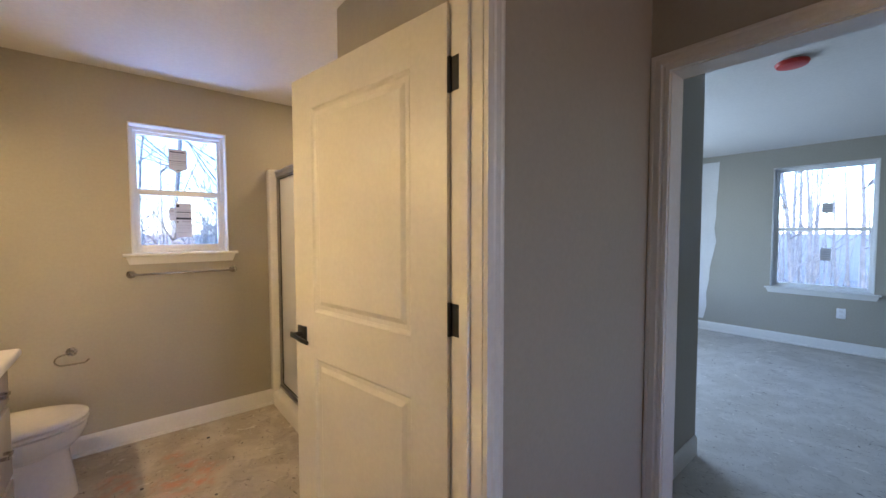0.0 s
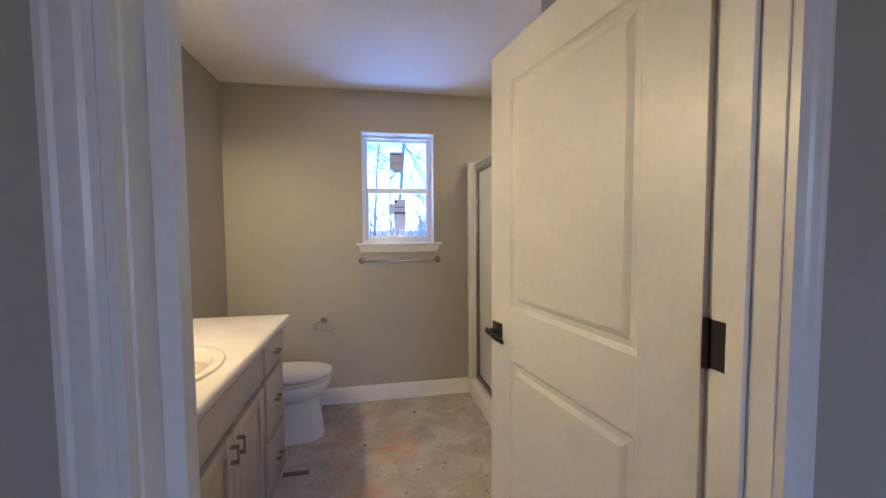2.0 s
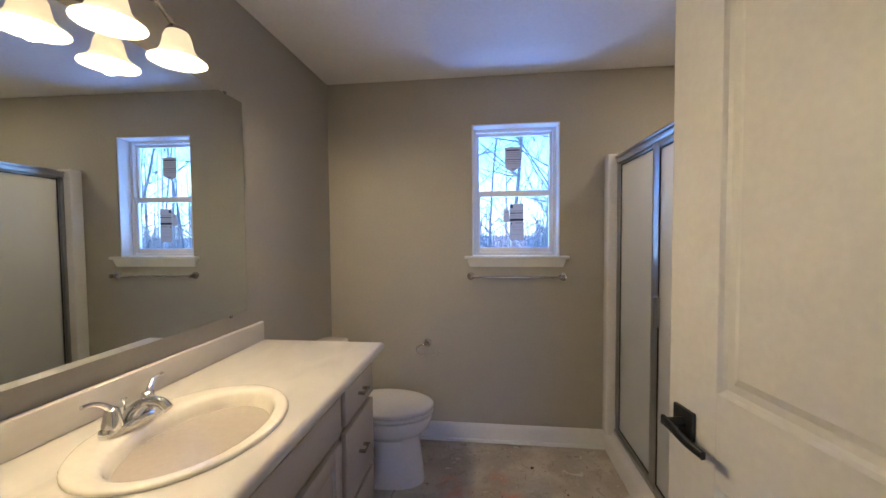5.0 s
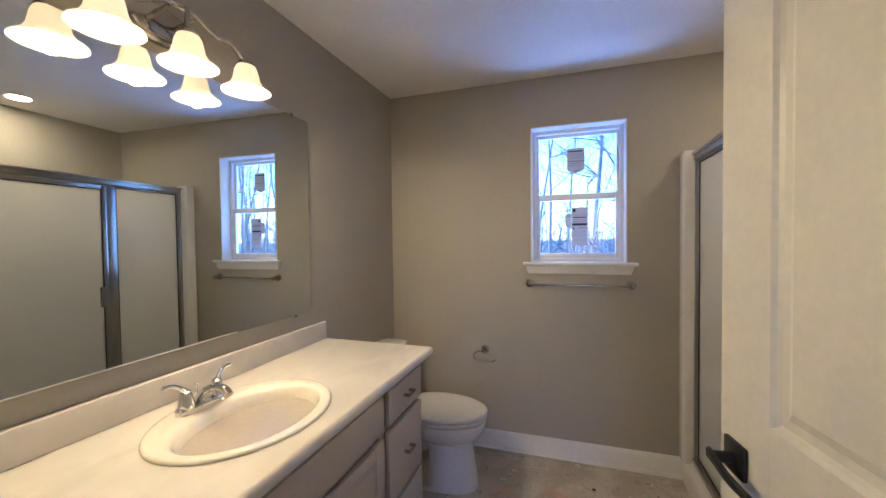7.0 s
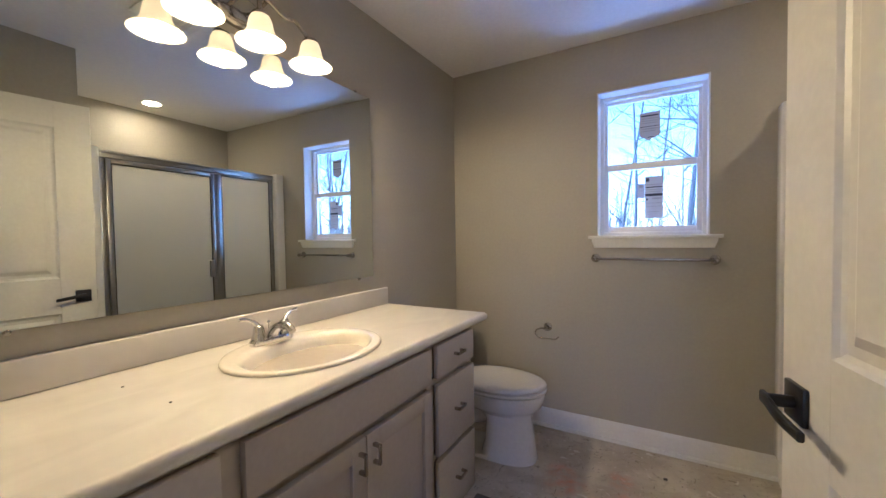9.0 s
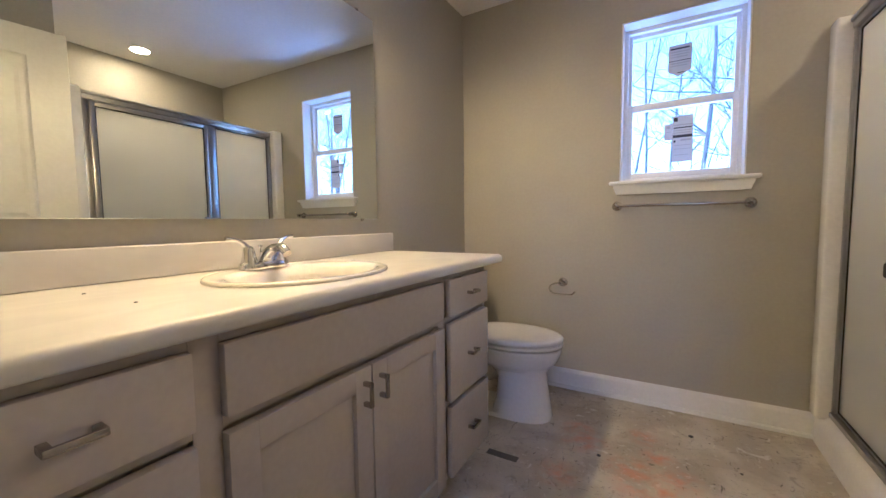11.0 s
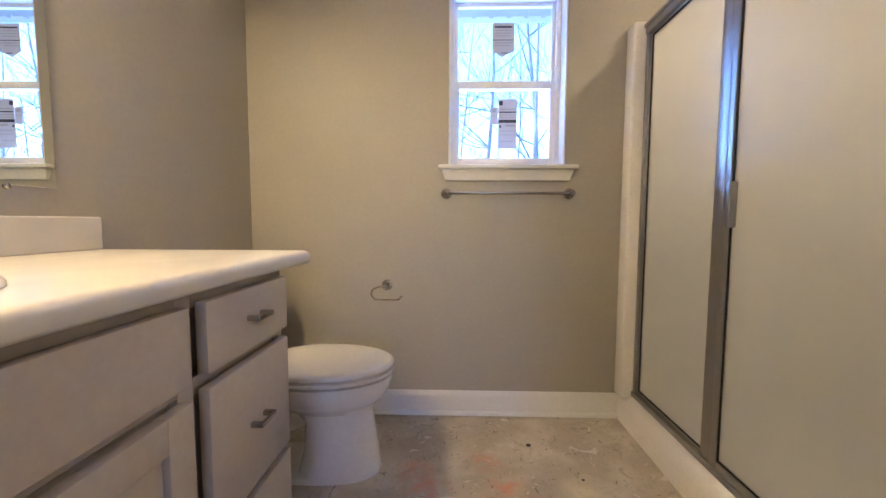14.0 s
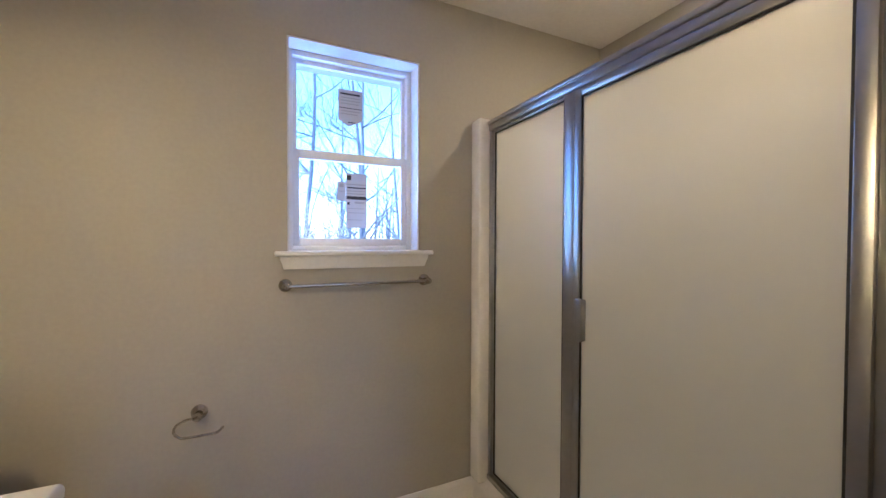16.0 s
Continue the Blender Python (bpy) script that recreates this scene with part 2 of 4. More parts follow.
# ---------------------------------------------------------------- mesh tools
def box(bm, x0, x1, y0, y1, z0, z1, bevel=0.0, seg=2):
    part_bm = bmesh.new()
    bmesh.ops.create_cube(part_bm, size=1.0)
    for v in part_bm.verts:
        v.co = Vector((x0 + (v.co.x + 0.5) * (x1 - x0), y0 + (v.co.y + 0.5) * (y1 - y0), z0 + (v.co.z + 0.5) * (z1 - z0)))
    if bevel:
        bmesh.ops.bevel(part_bm, geom=part_bm.edges[:], offset=bevel, segments=seg, affect="EDGES", profile=0.5)
    absorb(bm, part_bm)


def absorb(bm, other):
    tmp = bpy.data.meshes.new("tmp")
    other.to_mesh(tmp)
    other.free()
    bm.from_mesh(tmp)
    bpy.data.meshes.remove(tmp)


def loft(bm, rings, cap=True, closed=True):
    """Skin a run of rings, each a list of as many points."""
    vs = [[bm.verts.new(p) for p in ring] for ring in rings]
    n = len(vs[0])
    for a, b in zip(vs, vs[1:]):
        for i in range(n if closed else n - 1):
            j = (i + 1) % n
            bm.faces.new((a[i], a[j], b[j], b[i]))
    if cap:
        bm.faces.new(vs[0][::-1])
        bm.faces.new(vs[-1])


def ring_at(c, u, v, r, n=12):
    return [Vector(c) + u * (math.cos(2 * math.pi * i / n) * r) + v * (math.sin(2 * math.pi * i / n) * r) for i in range(n)]


def tube(bm, pts, radius, n=12):
    """A round tube along the points; radius is one number or one for each point."""
    pts = [Vector(p) for p in pts]
    rad = radius if isinstance(radius, (list, tuple)) else [radius] * len(pts)
    rings, u = [], None
    for i, p in enumerate(pts):
        d = (pts[min(i + 1, len(pts) - 1)] - pts[max(i - 1, 0)]).normalized()
        if u is None:
            u = d.orthogonal().normalized()
        u = (u - d * u.dot(d)).normalized()
        rings.append(ring_at(p, u, d.cross(u), rad[i], n))
    loft(bm, rings)


def curve_points(ctrl, n=8):
    """Catmull-Rom through the control points."""
    c = [Vector(p) for p in ctrl]
    c = [c[0] * 2 - c[1]] + c + [c[-1] * 2 - c[-2]]
    out = []
    for i in range(1, len(c) - 2):
        for k in range(n):
            t = k / n
            a, b, d, e = c[i - 1], c[i], c[i + 1], c[i + 2]
            out.append(0.5 * ((2 * b) + (d - a) * t + (2 * a - 5 * b + 4 * d - e) * t * t + (3 * b - a - 3 * d + e) * t ** 3))
    out.append(c[-2])
    return out


def lathe(bm, profile, n=32, axis="z", at=(0, 0, 0)):
    """Turn (radius, height) pairs round an axis."""
    rings = []
    for r, h in profile:
        ring = []
        for i in range(n):
            a = 2 * math.pi * i / n
            p = (r * math.cos(a), r * math.sin(a), h)
            if axis == "y":
                p = (p[0], -h, p[1])
            elif axis == "x":
                p = (h, p[0], p[1])
            ring.append(Vector(at) + Vector(p))
        rings.append(ring)
    loft(bm, rings)


def sweep(bm, profile, y0, y1, put):
    """A moulding: (depth, height) profile between two places; put(d, h, s) gives the point."""
    loft(bm, [[put(d, h, s) for d, h in profile] for s in (y0, y1)])


def finish(name, bm, mat, smooth=False, parent=None, angle=40):
    bmesh.ops.recalc_face_normals(bm, faces=bm.faces[:])
    me = bpy.data.meshes.new(name)
    bm.to_mesh(me)
    bm.free()
    me.materials.append(mat)
    if smooth:
        me.shade_smooth()
        me.set_sharp_from_angle(angle=radians(angle))
    ob = new(name, me)
    if parent:
        ob.parent = parent
    return ob


def thing(name, m, label, category, group="", kind=""):
    e = new(name)
    e.empty_display_size = 0.1
    e.matrix_world = m
    return tagged(e, label, category, group, kind)


def slab(name, boxes, mat, label, category, bevel=0.0, smooth=False):
    bm = bmesh.new()
    for b in boxes:
        box(bm, *b, bevel)
    return tagged(finish(name, bm, mat, smooth), label, category, kind="structure")


# ---------------------------------------------------------------- plan
LX, BY, H = -0.90, 3.15, 2.44          # mirror wall, window wall, ceiling
DY0, DY1 = 0.607, 0.722                 # partition with the bathroom door
JL, JR = -0.108, 0.792                 # door jambs
EX0, EX1 = 1.80, 1.915                 # wall between shower or hall and bedroom
SX, SY = 0.86, 1.62                    # chase beside the shower
WX0, WX1, WZ0, WZ1 = 0.09, 0.66, 1.262, 2.13   # bathroom window opening
BX = 6.40                              # bedroom window wall
BW = (0.08, 0.97, 0.70, 2.20)          # bedroom window: y, y, z, z
BD0, BD1 = -0.35, 0.524                 # bedroom doorway
DH = 2.05                              # door head

slab("wall_north", [(LX - 0.12, WX0, BY, BY + 0.15, 0, H), (WX1, EX1, BY, BY + 0.15, 0, H), (WX0, WX1, BY, BY + 0.15, 0, WZ0 - 0.02), (WX0, WX1, BY, BY + 0.15, WZ1, H)],
     WALL, "greige painted drywall wall with a window opening", "wall")
slab("wall_west", [(LX - 0.12, LX, -3.2, BY, 0, H)], WALL, "greige painted drywall wall behind the vanity", "wall")
slab("wall_south", [(LX, JL - 0.02, DY0, DY1, 0, H), (JR + 0.02, EX0, DY0, DY1, 0, H), (JL - 0.02, JR + 0.02, DY0, DY1, DH + 0.02, H)],
     WALL, "greige painted partition with a door opening", "wall")
slab("wall_chase", [(SX, EX0, DY1, SY, 0, H)], WALL, "greige painted return wall beside the shower", "wall")
slab("wall_east", [(EX0, EX1, BD1 + 0.02, BY, 0, H), (EX0, EX1, -3.2, BD0 - 0.02, 0, H), (EX0, EX1, BD0 - 0.02, BD1 + 0.02, DH + 0.02, H)],
     WALL, "greige painted wall with a bedroom doorway", "wall")
# the opening is unseen and added, to hold the warm hall fill lamp
slab("wall_hall", [(LX - 0.12, 0.3, -3.32, -3.2, 0, H), (1.5, EX1, -3.32, -3.2, 0, H), (0.3, 1.5, -3.32, -3.2, 0, 0.85), (0.3, 1.5, -3.32, -3.2, 2.15, H)], WALL, "plain greige painted hall wall", "wall")
slab("wall_bedroom_return", [(EX1, 2.80, 0.70, 0.815, 0, H)], WALL, "short greige painted wall inside the bedroom", "wall")
# this wall's opening is unseen, added for the bluish bedroom fill lamp
slab("wall_bedroom_north", [(EX1, 3.2, 2.6, 2.72, 0, H), (5.2, BX + 0.15, 2.6, 2.72, 0, H), (3.2, 5.2, 2.6, 2.72, 0, 0.7), (3.2, 5.2, 2.6, 2.72, 2.2, H)], WALL, "plain greige painted bedroom wall", "wall")
slab("wall_bedroom_south", [(EX1, BX + 0.15, -2.62, -2.5, 0, H)], WALL, "plain greige painted bedroom wall", "wall")
slab("wall_bedroom_east", [(BX, BX + 0.15, -2.5, BW[0], 0, H), (BX, BX + 0.15, BW[1], 2.6, 0, H), (BX, BX + 0.15, BW[0], BW[1], 0, BW[2] - 0.02), (BX, BX + 0.15, BW[0], BW[1], BW[3], H)],
     WALL, "greige painted bedroom wall with a window opening", "wall")
slab("floor", [(LX - 0.12, EX0 + 0.05, -3.32, BY + 0.15, -0.15, 0)], FLOOR, "dusty beige underlayment with scuffs and orange paint marks", "floor")
slab("floor_bedroom", [(EX0 + 0.05, BX + 0.15, -2.62, 2.72, -0.15, 0)], BEDFLOOR, "pale dusty bedroom subfloor", "floor")
slab("ceiling", [(LX - 0.12, EX1, -3.32, BY + 0.15, H, H + 0.15)], CEIL, "flat white painted ceiling", "ceiling")
slab("ceiling_bedroom", [(EX1, BX + 0.15, -2.62, 2.72, H, H + 0.15)], CEIL, "flat white painted bedroom ceiling", "ceiling")

# ---------------------------------------------------------------- trim
BASE = [(0, 0.0), (0.014, 0.0), (0.014, 0.100), (0.011, 0.108), (0.006, 0.118), (0.004, 0.124), (0, 0.124)]
SHOE = [(0.014, 0.006), (0.033, 0.006), (0.032, 0.012), (0.027, 0.020), (0.014, 0.023)]
CASE = [(0, 0), (0.018, 0), (0.018, 0.012), (0.014, 0.016), (0.014, 0.026), (0.017, 0.032), (0.015, 0.046), (0.010, 0.058), (0.012, 0.064), (0.008, 0.075), (0, 0.075)]


def baseboard(a, b, face, across, shoe=True):
    """Baseboard along a wall face. across: 'x+', 'x-', 'y+' or 'y-', the way that the board faces."""
    s = 1 if across[1] == "+" else -1
    put = (lambda d, h, t: Vector((face + s * d, t, h))) if across[0] == "x" else (lambda d, h, t: Vector((t, face + s * d, h)))
    bm = bmesh.new()
    sweep(bm, BASE, a, b, put)
    tagged(finish("baseboard", bm, TRIM, True, angle=25), "white painted moulded baseboard", "baseboard", kind="structure")
    if shoe:
        bm = bmesh.new()
        sweep(bm, SHOE, a, b, put)
        tagged(finish("trim_shoe", bm, TRIM, True, angle=25), "white shoe moulding loosely laid along the baseboard", "trim", kind="structure")


baseboard(-0.62, 0.955, BY, "y-")
baseboard(-0.9, -0.62, BY, "y-", False)
baseboard(2.33, BY, LX, "x+", False)
baseboard(DY1, SY, SX, "x-", False)
baseboard(0.9, EX0, DY0, "y-", False)
baseboard(LX, -0.188, DY0, "y-", False)
baseboard(EX1, 2.80, 0.70, "y-", False)
baseboard(-2.5, 2.6, BX, "x-")
baseboard(-3.2, BD0 - 0.1, EX0, "x-", False)


def casing(side, along0, along1, face, way, inner):
    """Door casing on one face of a wall: two legs and a head, mitred as three runs."""
    bm = bmesh.new()
    for lo, hi, kind in ((along0, None, "leg0"), (along1, None, "leg1"), (None, None, "head")):
        if kind == "head":
            rings = []
            for s, edge in ((-1, along0), (1, along1)):
                rings.append([(edge + s * h, d, inner + h) for d, h in CASE])
        else:
            s = -1 if kind == "leg0" else 1
            edge = along0 if kind == "leg0" else along1
            rings = [[(edge + s * h, d, 0.0) for d, h in CASE], [(edge + s * h, d, inner + h) for d, h in CASE]]
        if side == "y":
            loft(bm, [[Vector((a, face + way * d, z)) for a, d, z in r] for r in rings])
        else:
            loft(bm, [[Vector((face + way * d, a, z)) for a, d, z in r] for r in rings])
    return tagged(finish("trim_casing", bm, TRIM, True, angle=25), "white painted moulded door casing", "door casing", kind="structure")


casing("y", JL - 0.004, JR + 0.004, DY0, -1, DH + 0.004)
casing("y", JL - 0.004, JR + 0.004, DY1, 1, DH + 0.004)
casing("x", BD0 - 0.004, BD1 + 0.004, EX0, -1, DH + 0.004)
casing("x", BD0 - 0.004, BD1 + 0.004, EX1, 1, DH + 0.004)
slab("trim_jamb", [(JL - 0.02, JL, DY0 - 0.002, DY1 + 0.002, 0, DH), (JR, JR + 0.02, DY0 - 0.002, DY1 + 0.002, 0, DH), (JL - 0.02, JR + 0.02, DY0 - 0.002, DY1 + 0.002, DH, DH + 0.02),
                   (JL, JL + 0.026, 0.650, 0.684, 0, DH), (JR - 0.011, JR, 0.650, 0.684, 0, DH), (JL + 0.026, JR - 0.011, 0.650, 0.684, DH - 0.011, DH)],
     TRIM, "white painted door jamb with stop moulding", "door jamb", 0.0015)
slab("trim_jamb_bedroom", [(EX0 - 0.002, EX1 + 0.002, BD0 - 0.02, BD0, 0, DH), (EX0 - 0.002, EX1 + 0.002, BD1, BD1 + 0.02, 0, DH), (EX0 - 0.002, EX1 + 0.002, BD0 - 0.02, BD1 + 0.02, DH, DH + 0.02)],
     TRIM, "white painted bedroom door jamb", "door jamb", 0.0015)


# ---------------------------------------------------------------- windows
def window(name, m, w, h, label):
    """Single-hung vinyl window; local x across, y outward, z up from the stool; wall face at y=0."""
    e = thing(name, m, label, "window", kind="structure")
    bm = bmesh.new()
    for b in ((0, 0.028), (w - 0.028, w)):
        box(bm, b[0], b[1], 0.100, 0.160, 0, h, 0.003)
    box(bm, 0.028, w - 0.028, 0.100, 0.160, h - 0.030, h, 0.003)
    box(bm, 0.028, w - 0.028, 0.100, 0.160, 0, 0.022, 0.003)
    finish("frame", bm, VINYL, True, e)
    mid = h * 0.485
    for nm, z0, z1, y0, lip in (("upper_sash", mid - 0.015, h - 0.030, 0.130, 0.018), ("lower_sash", 0.022, mid + 0.020, 0.104, 0.026)):
        bm = bmesh.new()
        box(bm, 0.028, 0.028 + lip, y0, y0 + 0.027, z0, z1, 0.003)
        box(bm, w - 0.028 - lip, w - 0.028, y0, y0 + 0.027, z0, z1, 0.003)
        box(bm, 0.028 + lip, w - 0.028 - lip, y0, y0 + 0.027, z0, z0 + 0.032, 0.003)
        box(bm, 0.028 + lip, w - 0.028 - lip, y0, y0 + 0.027, z1 - (0.040 if nm == "lower_sash" else 0.020), z1, 0.003)
        sash = finish(nm, bm, VINYL, True, e)
        bm = bmesh.new()
        box(bm, 0.028 + lip - 0.004, w - 0.028 - lip + 0.004, y0 + 0.011, y0 + 0.015, z0 + 0.028, z1 - 0.018)
        pane = finish("pane", bm, PANE, False, sash)
        pane.visible_shadow = False
    bm = bmesh.new()
    box(bm, 0.001, 0.008, 0.002, 0.100, 0, h - 0.006, 0.001)
    box(bm, w - 0.008, w - 0.001, 0.002, 0.100, 0, h - 0.006, 0.001)
    box(bm, 0.001, w - 0.001, 0.002, 0.100, h - 0.008, h - 0.001, 0.001)
    finish("return", bm, TRIM, False, e)
    bm = bmesh.new()
    box(bm, 0.001, w - 0.001, -0.002, 0.104, -0.019, 0.001, 0.002)
    box(bm, -0.048, w + 0.056, -0.042, 0.0, -0.019, 0.001, 0.006, 3)
    finish("stool", bm, TRIM, True, e)
    bm = bmesh.new()
    rings = []
    for z, inset in ((-0.019, -0.028), (-0.034, -0.028), (-0.048, -0.022), (-0.066, -0.016), (-0.072, -0.014)):
        d = -0.028 if z > -0.03 else -0.028 + (-0.019 - z) * 0.26
        rings.append([(inset, d, z), (w - inset + 0.006, d, z), (w - inset + 0.006, 0, z), (inset, 0, z)])
    loft(bm, [[Vector(p) for p in r] for r in rings])
    finish("apron", bm, TRIM, False, e)
    return e


window("window_1", pose(WX0, BY, WZ0), WX1 - WX0, WZ1 - WZ0, "white vinyl single-hung window with moulded stool and apron")
window("window_2", pose(BX, BW[1], BW[2], 0, 0, -90), BW[1] - BW[0], BW[3] - BW[2], "white vinyl single-hung bedroom window with stool")


def label_sheet(name, x0, x1, z0, z1, y, bars, point=0.0, label=""):
    """A paper sticker on a pane, with rows of print as bars: (from, to, height, thickness, ink)."""
    bm = bmesh.new()
    out = [(x0, z1), (x1, z1), (x1, z0 + point), ((x0 + x1) / 2 - 0.008, z0), (x0, z0 + point)] if point else [(x0, z1), (x1, z1), (x1, z0), (x0, z0)]
    loft(bm, [[Vector((x, yy, z)) for x, z in out] for yy in (y, y - 0.0008)])
    sheet = tagged(finish(name, bm, PAPER), label, "sticker")
    for a, b, hgt, th, ink in bars:
        bm = bmesh.new()
        w, z = x1 - x0, z0 + (z1 - z0) * hgt
        box(bm, x0 + w * a, x0 + w * b, y - 0.0018, y - 0.0009, z - th / 2, z + th / 2)
        finish("print", bm, (BUFF, INK)[ink], False, sheet)


label_sheet("window_sticker", 0.315, 0.425, 1.835, 2.005, BY + 0.140,
            [(0.08, 0.9, 0.88, 0.008, 1), (0.1, 0.92, 0.78, 0.004, 0), (0.1, 0.9, 0.70, 0.004, 0), (0.1, 0.85, 0.62, 0.004, 0), (0.02, 0.98, 0.50, 0.003, 1), (0.1, 0.92, 0.42, 0.005, 0), (0.1, 0.8, 0.34, 0.004, 0), (0.4, 0.7, 0.12, 0.004, 1)],
            0.03, "white paper sticker with grey print on upper pane")
label_sheet("energy_sticker", 0.345, 0.440, 1.365, 1.615, BY + 0.114,
            [(0.04, 0.24, 0.92, 0.022, 1), (0.02, 0.95, 0.80, 0.005, 0), (0.05, 0.95, 0.74, 0.006, 1), (0.05, 0.92, 0.68, 0.004, 0), (0.05, 0.9, 0.63, 0.004, 0), (0.02, 0.98, 0.555, 0.015, 1), (0.06, 0.16, 0.45, 0.012, 1), (0.4, 0.9, 0.47, 0.010, 0), (0.1, 0.9, 0.36, 0.003, 0), (0.1, 0.9, 0.28, 0.003, 0), (0.1, 0.8, 0.15, 0.003, 0)],
            0, "white paper energy sticker with black print on lower pane")
label_sheet("small_sticker", 0.305, 0.3435, 1.488, 1.575, BY + 0.114, [(0.25, 0.75, 0.8, 0.016, 0), (0.2, 0.8, 0.5, 0.003, 0)], 0, "small white paper sticker on lower pane")
for z0, z1 in ((1.62, 1.74), (1.05, 1.20)):
    bm = bmesh.new()
    box(bm, BX + 0.110, BX + 0.112, 0.44, 0.53, z0, z1)
    st = tagged(finish("bedroom_sticker", bm, PAPER), "white paper sticker on bedroom window pane", "sticker")
    bm = bmesh.new()
    for k in range(4):
        box(bm, BX + 0.108, BX + 0.1099, 0.45, 0.52, z0 + 0.02 + k * 0.026, z0 + 0.03 + k * 0.026)
    finish("print", bm, BUFF, False, st)

# ---------------------------------------------------------------- bathroom door
DW, DT = 0.872, 0.035
door = thing("door_1", pose(0.782, 0.735, 0.012, 0, 0, 99.5), "white two-panel interior door standing open with black hardware", "door", kind="structure")


def door_leaf():
    """Slab with two recessed, raised-field panels on both faces."""
    bm = bmesh.new()
    zs = (0.0, 0.235, 0.868, 1.062, 1.890, 2.030)
    xs = (0.0, 0.150, DW - 0.150, DW)
    for i in (0, 2, 4):
        box(bm, xs[1], xs[2], -DT, 0, zs[i], zs[i + 1])
    box(bm, 0, xs[1], -DT, 0, 0, zs[-1], 0.0015)
    box(bm, xs[2], DW, -DT, 0, 0, zs[-1], 0.0015)
    for lo, hi in ((1, 2), (3, 4)):
        x0, x1, z0, z1 = xs[1], xs[2], zs[lo], zs[hi]
        for face, s in ((0.0, -1), (-DT, 1)):
            steps = [(0.0, 0.0), (0.006, 0.007), (0.014, 0.011), (0.030, 0.011), (0.048, 0.003), (0.052, 0.003)]
            rings = [[Vector((x0 + i, face + s * d, z0 + i)), Vector((x1 - i, face + s * d, z0 + i)), Vector((x1 - i, face + s * d, z1 - i)), Vector((x0 + i, face + s * d, z1 - i))] for i, d in steps]
            loft(bm, rings, cap=False)
            bm.faces.new([bm.verts.new(p) for p in rings[-1]])
    return bm


leaf_bm = door_leaf()
finish("leaf", leaf_bm, DOORW, True, door, angle=18)
for side in (1, -1):
    y0 = 0.0 if side == 1 else -DT
    bm = bmesh.new()
    a, b = sorted((y0, y0 + side * 0.009))
    box(bm, DW - 0.093, DW - 0.027, a, b, 0.925, 0.991, 0.002)
    finish("rosette", bm, BLACK, True, door)
    bm = bmesh.new()
    cx, cz = DW - 0.060, 0.958
    tube(bm, [(cx, y0 + side * 0.006, cz), (cx, y0 + side * 0.045, cz)], 0.011, 16)
    pts = curve_points([(cx + 0.012, y0 + side * 0.048, cz + 0.002), (cx - 0.02, y0 + side * 0.052, cz + 0.003), (cx - 0.07, y0 + side * 0.054, cz - 0.004), (cx - 0.115, y0 + side * 0.046, cz - 0.012)], 6)
    rings = []
    for k, p in enumerate(pts):
        hh = 0.011 - 0.003 * k / len(pts)
        rings.append([p + Vector((0, oy * 0.005, oz * hh)) for oy, oz in ((-1, -0.7), (-0.6, -1), (0.6, -1), (1, -0.7), (1, 0.7), (0.6, 1), (-0.6, 1), (-1, 0.7))])
    loft(bm, rings)
    finish("lever", bm, BLACK, True, door)
bm = bmesh.new()
box(bm, DW - 0.001, DW + 0.0015, -0.030, -0.005, 0.93, 0.986)
finish("latch_plate", bm, BLACK, False, door)
for hz in (0.22, 1.14, 1.83):
    bm = bmesh.new()
    box(bm, -0.003, 0.0005, -DT + 0.001, -0.002, hz - 0.045, hz + 0.045, 0.001)
    finish("hinge_leaf", bm, BLACK, False, door)
    bm = bmesh.new()
    tube(bm, [(-0.004, -DT - 0.006, hz - 0.048), (-0.004, -DT - 0.006, hz + 0.048)], 0.0065, 12)
    finish("hinge_knuckle", bm, BLACK, True, door)
    bm = bmesh.new()
    box(bm, JR - 0.0028, JR + 0.0005, DY1 - 0.036, DY1 + 0.013, hz - 0.035, hz + 0.059, 0.001)
    tube(bm, [(JR - 0.006, DY1 + 0.007, hz - 0.037), (JR - 0.006, DY1 + 0.007, hz + 0.061)], 0.0065, 12)
    tagged(finish("hinge_plate", bm, BLACK), "black metal hinge leaf on door jamb", "hinge", kind="structure")

# ---------------------------------------------------------------- vanity
VY0, VY1, FX, CT = DY1 + 0.001, 2.245, -0.342, 0.905   # cabinet ends, face frame, counter top
vanity = thing("vanity_cabinet", pose(0, 0, 0), "warm grey painted vanity cabinet with drawers and two doors", "cabinet")
bm = bmesh.new()
box(bm, LX + 0.001, FX - 0.018, VY0, VY1, 0.10, CT - 0.036)
box(bm, LX + 0.001, FX - 0.075, VY0, VY1, 0.0, 0.10)
finish("body", bm, CAB, False, vanity)
bm = bmesh.new()
for y0, y1 in ((VY0, 0.79), (1.075, 1.125), (1.862, 1.900), (2.225, VY1)):
    box(bm, FX - 0.018, FX, y0, y1, 0.10, CT - 0.036, 0.001)
for y0, y1 in ((0.79, 1.075), (1.125, 1.862), (1.900, 2.225)):
    for z0, z1 in ((0.10, 0.130), (0.690, 0.710), (0.835, CT - 0.036)):
        box(bm, FX - 0.018, FX, y0, y1, z0, z1, 0.001)
for y0, y1 in ((0.79, 1.075), (1.900, 2.225)):
    box(bm, FX - 0.018, FX, y0, y1, 0.380, 0.402, 0.001)
finish("face_frame", bm, CAB, False, vanity)
bm = bmesh.new()
box(bm, FX - 0.080, FX - 0.074, VY0, VY1, 0.0, 0.10)
finish("toe_kick", bm, KICK, False, vanity)
FF = FX + 0.023


